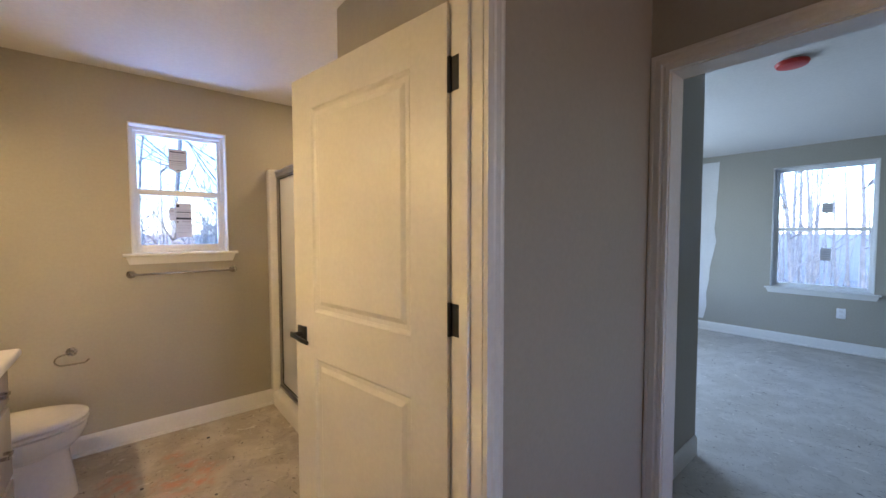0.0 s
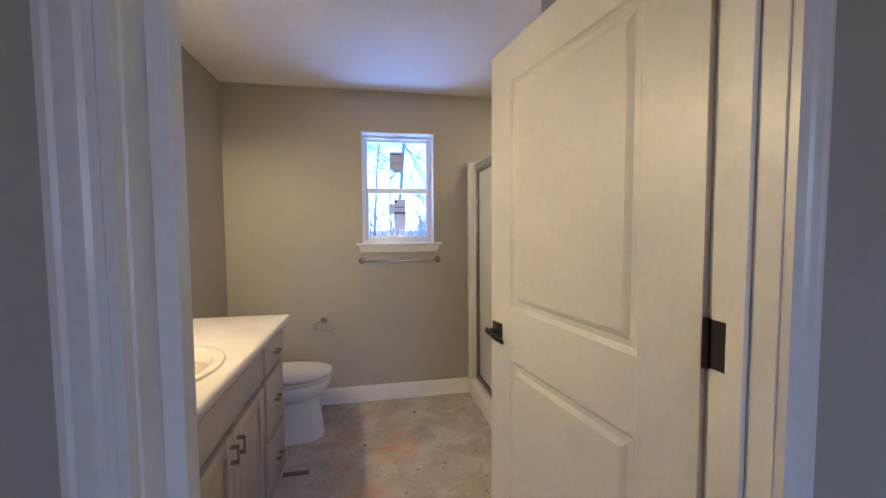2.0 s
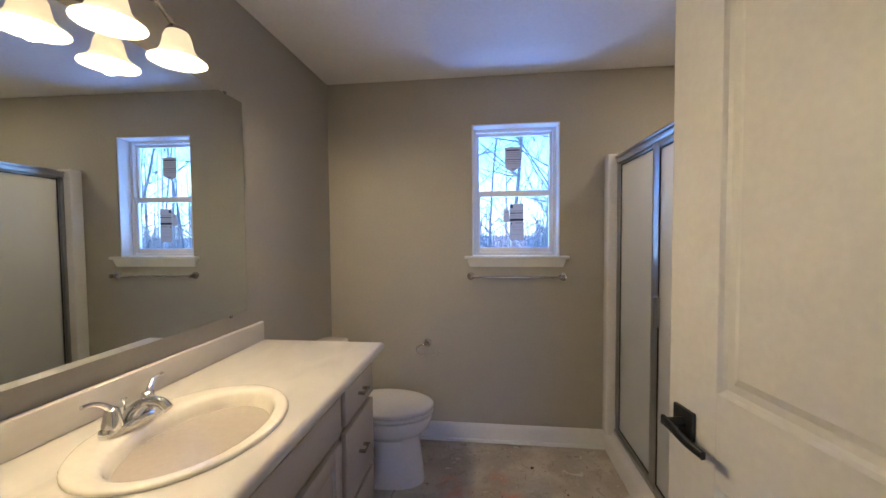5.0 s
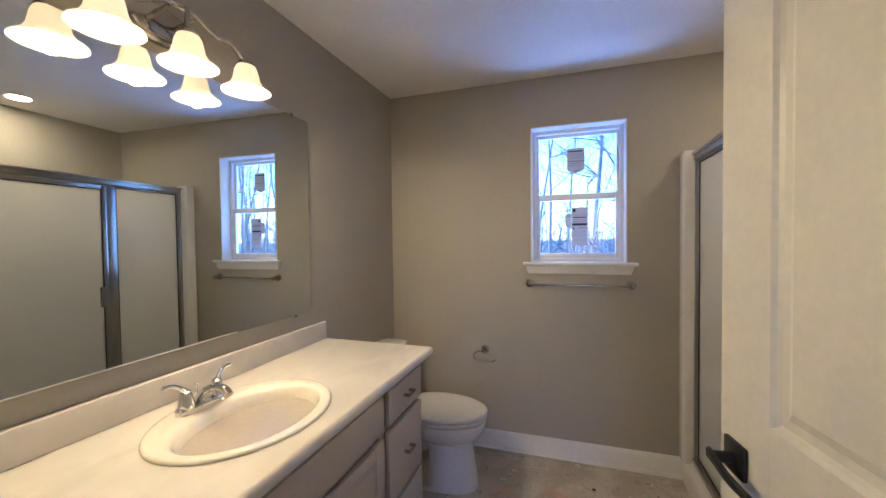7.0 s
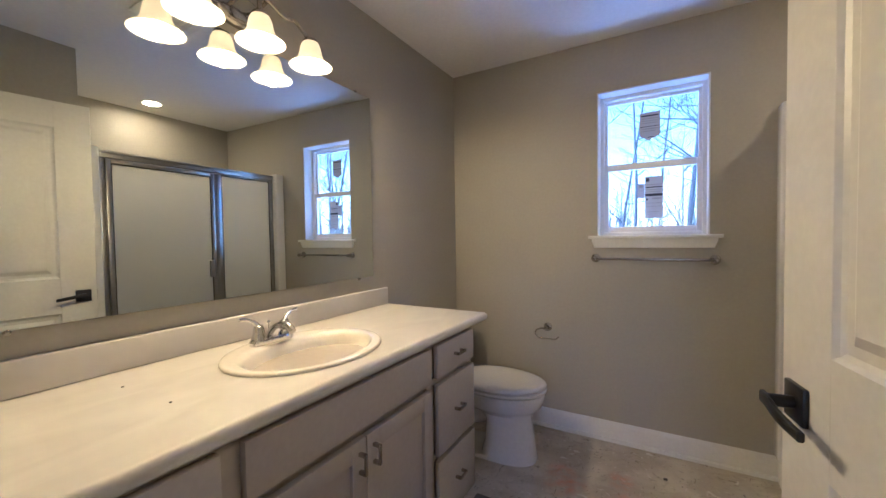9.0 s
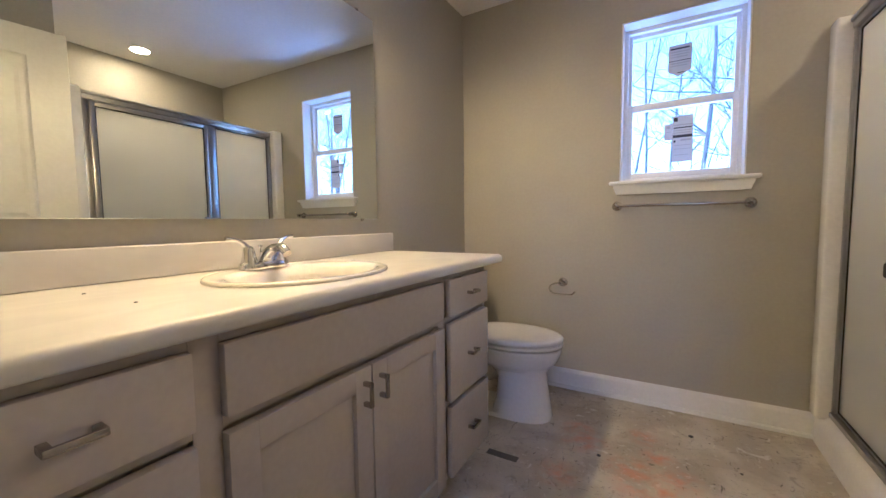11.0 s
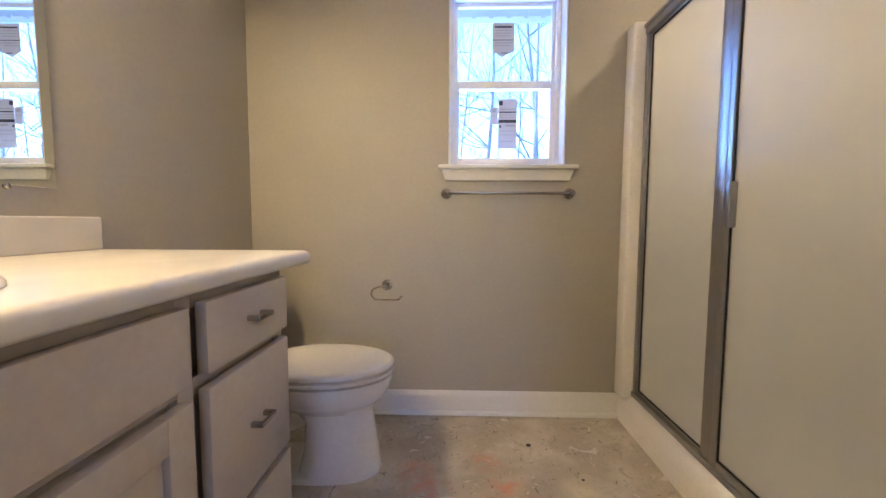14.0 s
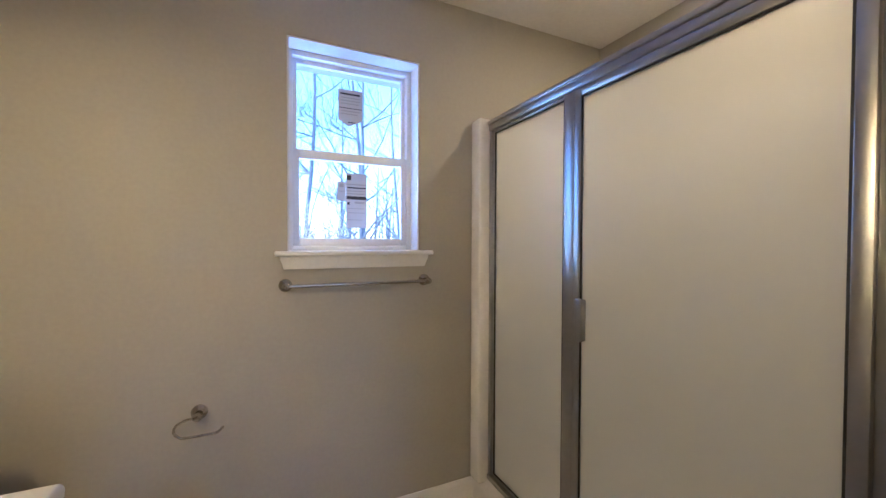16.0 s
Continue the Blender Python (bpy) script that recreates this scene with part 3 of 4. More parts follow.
def pull(parent, y, z, upright):
    """Square bow pull on two feet."""
    bm = bmesh.new()
    L = 0.032
    w = 0.0055
    for s in (-1, 1):
        a = s * (L - w)
        if upright:
            box(bm, FF, FF + 0.024, y - w, y + w, z + a - w, z + a + w, 0.001)
        else:
            box(bm, FF, FF + 0.024, y + a - w, y + a + w, z - w, z + w, 0.001)
    if upright:
        box(bm, FF + 0.021, FF + 0.028, y - w, y + w, z - L, z + L, 0.0015)
    else:
        box(bm, FF + 0.021, FF + 0.028, y - L, y + L, z - w, z + w, 0.0015)
    finish("pull", bm, PULL, True, parent)


for y0, y1 in ((0.775, 1.072), (1.910, 2.232)):
    for z0, z1 in ((0.712, 0.844), (0.400, 0.686), (0.115, 0.380)):
        bm = bmesh.new()
        box(bm, FX + 0.001, FF, y0, y1, z0, z1, 0.003)
        d = finish("drawer", bm, CAB, True, vanity)
        pull(d, (y0 + y1) / 2, (z0 + z1) / 2 + 0.003, False)
bm = bmesh.new()
box(bm, FX + 0.001, FF, 1.122, 1.868, 0.712, 0.844, 0.003)
finish("false_front", bm, CAB, True, vanity)
for y0, y1, py in ((1.122, 1.492, 1.464), (1.498, 1.868, 1.526)):
    bm = bmesh.new()
    z0, z1, st = 0.115, 0.683, 0.057
    box(bm, FX + 0.001, FF, y0, y0 + st, z0, z1, 0.0015)
    box(bm, FX + 0.001, FF, y1 - st, y1, z0, z1, 0.0015)
    box(bm, FX + 0.001, FF, y0 + st, y1 - st, z0, z0 + st, 0.0015)
    box(bm, FX + 0.001, FF, y0 + st, y1 - st, z1 - st, z1, 0.0015)
    box(bm, FX + 0.001, FX + 0.010, y0 + st, y1 - st, z0 + st, z1 - st)
    d = finish("cabinet_door", bm, CAB, True, vanity)
    pull(d, py, 0.618, True)

# counter with an oval cut-out, rolled front edge and end
CX, CY, RX, RY = -0.580, 1.508, 0.222, 0.267
counter = thing("countertop", pose(0, 0, 0), "white marbled laminate countertop with rolled edge and backsplash", "countertop")
bm = bmesh.new()
N = 64
xa, xb, ya, yb, rr = LX + 0.001, -0.294, DY1 + 0.001, 2.335, 0.017
ov = [(CX + (RX - 0.03) * math.cos(2 * math.pi * i / N), CY + (RY - 0.03) * math.sin(2 * math.pi * i / N)) for i in range(N)]


def to_rect(px, py, x0, x1, y0, y1):
    dx, dy = px - CX, py - CY
    k = min(((x1 - CX) / dx if dx > 1e-6 else (x0 - CX) / dx if dx < -1e-6 else 1e9), ((y1 - CY) / dy if dy > 1e-6 else (y0 - CY) / dy if dy < -1e-6 else 1e9))
    return CX + dx * k, CY + dy * k


def rect_ring(x0, x1, y0, y1, z):
    pts = [to_rect(px, py, x0, x1, y0, y1) for px, py in ov]
    for cx_, cy_ in ((x0, y0), (x1, y0), (x1, y1), (x0, y1)):
        i = min(range(N), key=lambda q: (pts[q][0] - cx_) ** 2 + (pts[q][1] - cy_) ** 2)
        pts[i] = (cx_, cy_)
    return [Vector((a, b, z)) for a, b in pts]


rings = [[Vector((a, b, CT - 0.036)) for a, b in ov], [Vector((a, b, CT)) for a, b in ov]]
for k in range(6):
    a = math.pi / 2 * k / 5
    rings.append(rect_ring(xa, xb - rr + rr * math.sin(a), ya, yb - rr + rr * math.sin(a), CT - rr + rr * math.cos(a)))
for k in range(1, 5):
    a = math.pi / 2 * k / 4
    rings.append(rect_ring(xa, xb - 0.010 + 0.010 * math.cos(a), ya, yb - 0.010 + 0.010 * math.cos(a), CT - 0.026 - 0.010 * math.sin(a)))
rings.append(rings[0])
vs = [[bm.verts.new(p) for p in r] for r in rings[:-1]]
vs.append(vs[0])
for r0, r1 in zip(vs, vs[1:]):
    for i in range(N):
        j = (i + 1) % N
        bm.faces.new((r0[i], r0[j], r1[j], r1[i]))
finish("top", bm, COUNTER, True, counter, angle=50)
bm = bmesh.new()
box(bm, LX + 0.001, LX + 0.022, ya, 2.312, CT + 0.001, CT + 0.092, 0.005, 3)
finish("backsplash", bm, COUNTER, True, counter)

# drop-in oval basin
basin = thing("sink_basin", pose(CX, CY, CT), "glossy off-white oval drop-in bathroom sink", "sink")
bm = bmesh.new()
prof = [(1.0, 0.0015, 0), (1.0, 0.005, 0), (0.99, 0.009, 0), (0.965, 0.0105, 0), (0.925, 0.0095, 0), (0.875, 0.0085, 0.08), (0.845, 0.006, 0.16), (0.822, -0.004, 0.20), (0.79, -0.026, 0.24), (0.735, -0.064, 0.27), (0.65, -0.102, 0.3), (0.53, -0.128, 0.3), (0.38, -0.144, 0.25), (0.22, -0.152, 0.2), (0.10, -0.154, 0.2)]
rings = []
for f, z, shift in prof:
    # the bowl sits towards the front of its rim, leaving a ledge for the tap
    ring = []
    for i in range(56):
        a = 2 * math.pi * i / 56
        rx = RX * f
        x = rx * math.cos(a)
        if shift:
            x = x * (1 - 0.16 * min(1, shift * 5)) + 0.024 * min(1, shift * 5)
        ring.append(Vector((x, RY * f * math.sin(a), z)))
    rings.append(ring)
loft(bm, rings, cap=False)
bm.faces.new([bm.verts.new(p) for p in rings[-1]])
finish("bowl", bm, SINKW, True, basin, angle=60)
bm = bmesh.new()
lathe(bm, [(0.001, -0.1495), (0.012, -0.1495), (0.022, -0.150), (0.024, -0.1515), (0.024, -0.1535)], 24, at=(0.024, 0, 0))
finish("drain", bm, CHROME, True, basin)

# chrome centre-set tap
tap = thing("faucet", pose(-0.742, 1.492, CT + 0.0095), "polished chrome two-handle centerset faucet on the sink ledge", "faucet")
bm = bmesh.new()
ring0 = []
for z, g in ((0.0, 1.0), (0.012, 1.0), (0.018, 0.94), (0.021, 0.82)):
    ring = []
    for i in range(40):
        a = 2 * math.pi * i / 40
        c, s = math.cos(a), math.sin(a)
        ring.append(Vector((0.027 * g * abs(c) ** 0.8 * (1 if c > 0 else -1), (0.082 - 0.027 * (1 - g)) * abs(s) ** 0.7 * (1 if s > 0 else -1), z)))
    ring0.append(ring)
loft(bm, ring0)
finish("base_plate", bm, CHROME, True, tap)
for s in (-1, 1):
    bm = bmesh.new()
    lathe(bm, [(0.024, 0.010), (0.023, 0.022), (0.019, 0.040), (0.017, 0.056), (0.015, 0.064), (0.008, 0.069), (0.001, 0.070)], 24, at=(0, s * 0.051, 0))
    finish("handle_body", bm, CHROME, True, tap)
    bm = bmesh.new()
    pts = curve_points([(0.004, s * 0.051, 0.056), (-0.004, s * 0.062, 0.076), (-0.010, s * 0.085, 0.091), (-0.012, s * 0.112, 0.094)], 6)
    tube(bm, pts, [0.011 - 0.006 * abs(math.sin(k / len(pts) * 2.2)) for k in range(len(pts))], 12)
    finish("lever", bm, CHROME, True, tap)
bm = bmesh.new()
pts = curve_points([(-0.004, 0, 0.012), (0.014, 0, 0.040), (0.050, 0, 0.062), (0.088, 0, 0.062), (0.108, 0, 0.046)], 8)
tube(bm, pts, [0.024 - 0.011 * min(1, k / 18) for k in range(len(pts))], 20)
finish("spout", bm, CHROME, True, tap)
bm = bmesh.new()
tube(bm, [(-0.020, 0, 0.015), (-0.020, 0, 0.062)], 0.0025, 8)
lathe(bm, [(0.003, 0.060), (0.007, 0.064), (0.007, 0.068), (0.002, 0.071)], 12, at=(-0.020, 0, 0))
finish("lift_rod", bm, CHROME, True, tap)

# ---------------------------------------------------------------- mirror
mirror = thing("wall_mirror", pose(LX, 2.21, 1.5, 0, 0, 1.03), "large frameless plate mirror clipped to the wall", "mirror")
bm = bmesh.new()
box(bm, 0.001, 0.006, -1.42, 0.0, -0.433, 0.503, 0.0012, 1)
finish("plate", bm, SILVER, False, mirror)
for cy_, cz_ in ((-0.11, 0.503), (-1.31, 0.503), (-0.11, -0.433), (-1.31, -0.433)):
    bm = bmesh.new()
    lathe(bm, [(0.007, 0.0005), (0.007, 0.007), (0.005, 0.009), (0.001, 0.0095)], 12, "x", (0, cy_, cz_ + (0.003 if cz_ > 0 else -0.003)))
    finish("clip", bm, NICKEL, True, mirror)

# ---------------------------------------------------------------- vanity light
light = thing("vanity_light", pose(LX, 1.5, 2.10), "brushed nickel three-light bath bar with lit frosted bell shades", "wall lamp")
bm = bmesh.new()
rings = []
for x, g in ((0.0005, 1.0), (0.012, 1.0), (0.018, 0.93), (0.020, 0.80), (0.027, 0.74), (0.030, 0.60)):
    rings.append([Vector((x, 0.110 * g * math.cos(2 * math.pi * i / 36), 0.062 * g * math.sin(2 * math.pi * i / 36))) for i in range(36)])
loft(bm, rings)
finish("backplate", bm, NICKEL, True, light)
for sy in (-0.04, 0.04):
    bm = bmesh.new()
    tube(bm, [(0.02, sy, 0), (0.11, sy, 0.018)], 0.007)
    finish("stem", bm, NICKEL, True, light)
bm = bmesh.new()
for s in (-1, 1):
    pts = curve_points([(0.112, 0, 0.030), (0.115, s * 0.05, 0.024), (0.122, s * 0.105, -0.004), (0.126, s * 0.15, 0.000), (0.131, s * 0.195, -0.032), (0.133, s * 0.222, -0.056), (0.133, s * 0.248, -0.056)], 8)
    tube(bm, pts, [0.0075 if k < len(pts) - 9 else 0.0075 - 0.0005 * (k - len(pts) + 9) for k in range(len(pts))], 10)
finish("arm", bm, NICKEL, True, light)
BELL = [(0.026, -0.052), (0.031, -0.058), (0.037, -0.070), (0.041, -0.090), (0.045, -0.108), (0.054, -0.124), (0.068, -0.136), (0.079, -0.143), (0.080, -0.147), (0.076, -0.146), (0.064, -0.139), (0.050, -0.127), (0.041, -0.110), (0.037, -0.090), (0.033, -0.072), (0.024, -0.058)]
for sy, top in ((-0.216, -0.048), (0.0, 0.030), (0.216, -0.048)):
    bm = bmesh.new()
    tube(bm, [(0.130, sy, top), (0.130, sy, -0.046)], 0.008)
    lathe(bm, [(0.010, -0.036), (0.024, -0.042), (0.029, -0.050), (0.029, -0.056), (0.002, -0.056)], 24, at=(0.133, sy, 0))
    finish("socket_cup", bm, NICKEL, True, light)
    bm = bmesh.new()
    vsr = [[bm.verts.new((0.133 + r * math.cos(2 * math.pi * i / 36), sy + r * math.sin(2 * math.pi * i / 36), z)) for i in range(36)] for r, z in BELL]
    for r0, r1 in zip(vsr, vsr[1:] + vsr[:1]):
        for i in range(36):
            j = (i + 1) % 36
            bm.faces.new((r0[i], r0[j], r1[j], r1[i]))
    finish("shade", bm, SHADE, True, light)
    bm = bmesh.new()
    lathe(bm, [(0.010, -0.058), (0.013, -0.070), (0.024, -0.090), (0.026, -0.102), (0.020, -0.116), (0.008, -0.123), (0.001, -0.124)], 20, at=(0.133, sy, 0))
    b_ob = finish("bulb", bm, BULB, True, light)
    b_ob.visible_shadow = False

# ---------------------------------------------------------------- toilet
toilet = thing("toilet", pose(LX + 0.012, 2.725, 0), "white two-piece toilet with closed lid beside the vanity", "toilet")


def egg(cx, front, back, ry, z, n=40, sq=1.0):
    ring = []
    for i in range(n):
        a = 2 * math.pi * i / n
        c, s = math.cos(a), math.sin(a)
        x = cx + (front if c > 0 else back) * (abs(c) ** sq) * (1 if c > 0 else -1)
        ring.append(Vector((x, ry * (abs(s) ** sq) * (1 if s > 0 else -1), z)))
    return ring


bm = bmesh.new()
loft(bm, [egg(0.47, 0.246, 0.34, 0.128, 0.0, sq=0.78), egg(0.47, 0.246, 0.34, 0.128, 0.016, sq=0.78), egg(0.49, 0.224, 0.09, 0.126, 0.022, sq=0.82), egg(0.50, 0.206, 0.08, 0.116, 0.10, sq=0.86), egg(0.50, 0.190, 0.08, 0.102, 0.21), egg(0.50, 0.188, 0.13, 0.096, 0.250), egg(0.49, 0.222, 0.24, 0.128, 0.280),
          egg(0.48, 0.262, 0.30, 0.163, 0.310), egg(0.475, 0.284, 0.32, 0.180, 0.350), egg(0.475, 0.290, 0.33, 0.186, 0.376), egg(0.475, 0.288, 0.33, 0.184, 0.384), egg(0.475, 0.270, 0.31, 0.168, 0.388)])
finish("bowl", bm, CHINA, True, toilet, angle=50)
bm = bmesh.new()
tube(bm, curve_points([(0.42, 0, 0.23), (0.33, 0, 0.20), (0.25, 0, 0.24), (0.20, 0, 0.18), (0.20, 0, 0.04)], 6), 0.062, 20)
box(bm, 0.06, 0.44, -0.115, 0.115, 0.30, 0.395, 0.03, 4)
finish("trapway", bm, CHINA, True, toilet)
bm = bmesh.new()
loft(bm, [egg(0.485, 0.235, 0.20, 0.140, 0.387), egg(0.485, 0.240, 0.21, 0.145, 0.395), egg(0.485, 0.284, 0.24, 0.185, 0.395), egg(0.485, 0.287, 0.24, 0.188, 0.400), egg(0.485, 0.287, 0.24, 0.188, 0.408), egg(0.485, 0.285, 0.238, 0.186, 0.4095), egg(0.485, 0.20, 0.17, 0.11, 0.4100)])
finish("seat", bm, SEATW, True, toilet, angle=50)
bm = bmesh.new()
loft(bm, [egg(0.485, 0.19, 0.16, 0.105, 0.4105), egg(0.485, 0.195, 0.165, 0.110, 0.4175), egg(0.485, 0.283, 0.245, 0.184, 0.4180), egg(0.485, 0.287, 0.247, 0.188, 0.422), egg(0.485, 0.287, 0.247, 0.188, 0.434), egg(0.485, 0.282, 0.244, 0.183, 0.440), egg(0.485, 0.268, 0.232, 0.170, 0.443), egg(0.485, 0.20, 0.17, 0.12, 0.446), egg(0.485, 0.10, 0.09, 0.06, 0.447)])
finish("lid", bm, SEATW, True, toilet, angle=50)
for s in (-1, 1):
    bm = bmesh.new()
    tube(bm, [(0.232, s * 0.07 - 0.02, 0.424), (0.232, s * 0.07 + 0.02, 0.424)], 0.012)
    finish("hinge", bm, SEATW, True, toilet)
bm = bmesh.new()
rings = []
for z, g in ((0.395, 0.88), (0.41, 0.95), (0.55, 0.98), (0.715, 1.0)):
    rings.append(egg(0.105, 0.095 * g, 0.095, 0.215 * g, z, 40, 0.42))
loft(bm, rings)
finish("tank", bm, CHINA, True, toilet, angle=50)
bm = bmesh.new()
loft(bm, [egg(0.107, 0.103, 0.102, 0.225, 0.716, 40, 0.42), egg(0.107, 0.106, 0.103, 0.228, 0.725, 40, 0.42), egg(0.107, 0.104, 0.102, 0.226, 0.745, 40, 0.42), egg(0.107, 0.09, 0.09, 0.21, 0.752, 40, 0.42)])
finish("tank_lid", bm, CHINA, True, toilet, angle=50)
bm = bmesh.new()
tube(bm, [(0.20, -0.15, 0.66), (0.216, -0.15, 0.66)], 0.012)
tube(bm, [(0.214, -0.155, 0.66), (0.220, -0.10, 0.655), (0.220, -0.075, 0.652)], [0.007, 0.006, 0.005])
finish("flush_lever", bm, CHROME, True, toilet)

# ---------------------------------------------------------------- towel bar, paper holder
bar = thing("towel_bar", pose(0, BY, 1.125), "brushed nickel towel bar on round wall posts", "towel bar")
for bx in (0.082, 0.682):
    bm = bmesh.new()
    lathe(bm, [(0.026, 0.0005), (0.026, 0.006), (0.022, 0.010), (0.020, 0.012), (0.012, 0.018), (0.010, 0.035), (0.013, 0.046), (0.015, 0.056), (0.013, 0.066), (0.007, 0.072), (0.001, 0.073)], 28, "y", (bx, 0, 0))
    finish("post", bm, NICKEL, True, bar)
bm = bmesh.new()
tube(bm, [(0.082, -0.056, 0), (0.682, -0.056, 0)], 0.0075, 14)
finish("rail", bm, NICKEL, True, bar)

tp = thing("paper_holder", pose(-0.215, BY, 0.668), "brushed nickel open-arm toilet paper holder, empty", "paper holder")
bm = bmesh.new()
lathe(bm, [(0.027, 0.0005), (0.027, 0.006), (0.022, 0.011), (0.013, 0.018), (0.011, 0.034), (0.014, 0.046), (0.015, 0.056), (0.010, 0.066), (0.001, 0.068)], 28, "y")
finish("post", bm, NICKEL, True, tp)
bm = bmesh.new()
tube(bm, curve_points([(0.0, -0.056, 0.0), (-0.030, -0.056, -0.001), (-0.062, -0.056, -0.016), (-0.070, -0.056, -0.040), (-0.052, -0.056, -0.062), (-0.02, -0.056, -0.066), (0.045, -0.056, -0.066), (0.066, -0.056, -0.062), (0.082, -0.056, -0.046)], 6), 0.0042, 10)
finish("arm", bm, NICKEL, True, tp)

# ---------------------------------------------------------------- shower
SH0, SH1, SHT = SY + 0.002, BY - 0.002, 1.895
shower = thing("shower_surround", pose(0, 0, 0), "white acrylic three-wall shower surround with low curb", "shower")
bm = bmesh.new()
box(bm, 0.932, 1.045, SH1 - 0.085, SH1, 0.13, SHT, 0.012, 3)
box(bm, 0.955, 1.045, SH0, SH0 + 0.125, 0.13, SHT, 0.012, 3)
box(bm, 1.035, EX0 - 0.002, SH1 - 0.03, SH1, 0.06, SHT, 0.004)
box(bm, 1.035, EX0 - 0.002, SH0, SH0 + 0.03, 0.06, SHT, 0.004)
box(bm, EX0 - 0.032, EX0 - 0.002, SH0, SH1, 0.06, SHT, 0.004)
finish("panel", bm, ACRYL, True, shower)
bm = bmesh.new()
prof = [(0.948, 0.0), (0.950, 0.085), (0.957, 0.120), (0.975, 0.142), (0.995, 0.150), (1.060, 0.152), (1.075, 0.145), (1.085, 0.06), (1.76, 0.045), (1.76, 0.0)]
loft(bm, [[Vector((x, y, z)) for x, z in prof] for y in (SH0, SH1)])
finish("curb", bm, ACRYL, True, shower, angle=35)

enc = thing("shower_enclosure", pose(0, 0, 0.152), "satin metal framed shower enclosure with obscure glass pivot door", "shower door")
E0, E1, ET = SH0 + 0.126, SH1 - 0.086, 1.727      # frame ends, height of the header's top
M0, M1 = 2.460, 2.560                              # middle post
bm = bmesh.new()
box(bm, 0.985, 1.025, E0, E0 + 0.034, 0, ET, 0.003)
box(bm, 0.985, 1.025, E1 - 0.020, E1, 0, ET, 0.003)
box(bm, 0.980, 1.030, E0, E1, ET - 0.048, ET - 0.014, 0.005, 3)
box(bm, 0.972, 1.030, E0, E1, ET - 0.018, ET, 0.004, 3)
box(bm, 0.978, 1.035, E0, E1, 0, 0.024, 0.004)
finish("frame", bm, ALU, True, enc)
bm = bmesh.new()
box(bm, 0.984, 1.026, M0 + 0.042, M1, 0.024, ET - 0.048, 0.004)
finish("post", bm, ALU, True, enc)


def glazed(name, y0, y1, z0, z1, fw, xf):
    bm = bmesh.new()
    box(bm, xf, xf + 0.020, y0, y0 + fw, z0, z1, 0.003)
    box(bm, xf, xf + 0.020, y1 - fw, y1, z0, z1, 0.003)
    box(bm, xf, xf + 0.020, y0 + fw, y1 - fw, z0, z0 + fw, 0.003)
    box(bm, xf, xf + 0.020, y0 + fw, y1 - fw, z1 - fw, z1, 0.003)
    p = finish(name, bm, ALU, True, enc)
    bm = bmesh.new()
    g = 0.005
    a0, a1, b0, b1 = y0 + fw, y1 - fw, z0 + fw, z1 - fw
    for q in ((a0, a0 + g, b0, b1), (a1 - g, a1, b0, b1), (a0 + g, a1 - g, b0, b0 + g), (a0 + g, a1 - g, b1 - g, b1)):
        box(bm, xf + 0.003, xf + 0.016, *q)
    finish("gasket", bm, GASKET, False, p)
    bm = bmesh.new()
    box(bm, xf + 0.007, xf + 0.012, a0 + 0.004, a1 - 0.004, b0 + 0.004, b1 - 0.004)
    finish("pane", bm, FROST, False, p)
    return p


glazed("fixed_panel", M1 + 0.001, E1 - 0.021, 0.025, ET - 0.049, 0.010, 0.995)
sdoor = glazed("pivot_door", E0 + 0.035, M0 + 0.040, 0.028, ET - 0.052, 0.030, 0.976)
bm = bmesh.new()
box(bm, 0.955, 0.976, M0 - 0.022, M0 + 0.012, 0.82, 0.96, 0.004)
box(bm, 0.948, 0.957, M0 - 0.026, M0 - 0.006, 0.82, 0.96, 0.003)
finish("handle", bm, ALU, True, sdoor)

down = thing("recessed_downlight", pose(1.5, 2.31, H), "lit round recessed ceiling downlight with white trim", "ceiling lamp")
bm = bmesh.new()
lathe(bm, [(0.062, -0.001), (0.080, -0.001), (0.082, -0.004), (0.078, -0.007), (0.064, -0.005)], 36)
finish("trim_ring", bm, TRIM, True, down)
bm = bmesh.new()
lathe(bm, [(0.001, -0.006), (0.063, -0.006), (0.063, -0.002), (0.001, -0.002)], 36)
finish("lens", bm, DOWN, True, down)

fan = thing("exhaust_fan", pose(-0.03, 1.72, H), "white square ceiling exhaust fan grille", "exhaust fan")
bm = bmesh.new()
box(bm, -0.14, 0.14, -0.14, 0.14, -0.012, -0.0005, 0.004)
finish("cover", bm, VINYL, True, fan)
for k in range(7):
    bm = bmesh.new()
    box(bm, -0.11, 0.11, -0.10 + k * 0.032, -0.086 + k * 0.032, -0.016, -0.0121, 0.001, 1)
    finish("slat", bm, VINYL, False, fan)

# ---------------------------------------------------------------- floor bits
# solid strip: its dark colour stands in for the shade inside the slot
bm = bmesh.new()
box(bm, -0.352, -0.210, 2.280, 2.318, -0.001, 0.002)
tagged(finish("floor_slot", bm, KICK), "flat dark strip painted as the shaded floor register slot beside the vanity", "floor vent", kind="structure")
for fx, fy, fr in ((0.455, 2.882, 0.011), (0.093, 2.508, 0.009), (0.62, 2.66, 0.006), (0.40, 2.20, 0.007)):
    bm = bmesh.new()
    lathe(bm, [(fr, 0.0), (fr * 0.95, 0.002), (fr * 0.4, 0.0035), (0.001, 0.0035)], 14)
    nail = tagged(finish("nail_head", bm, INK, True), "dark flat nail head in the floor", "nail", "floor nails")
    nail.location = (fx, fy, 0)
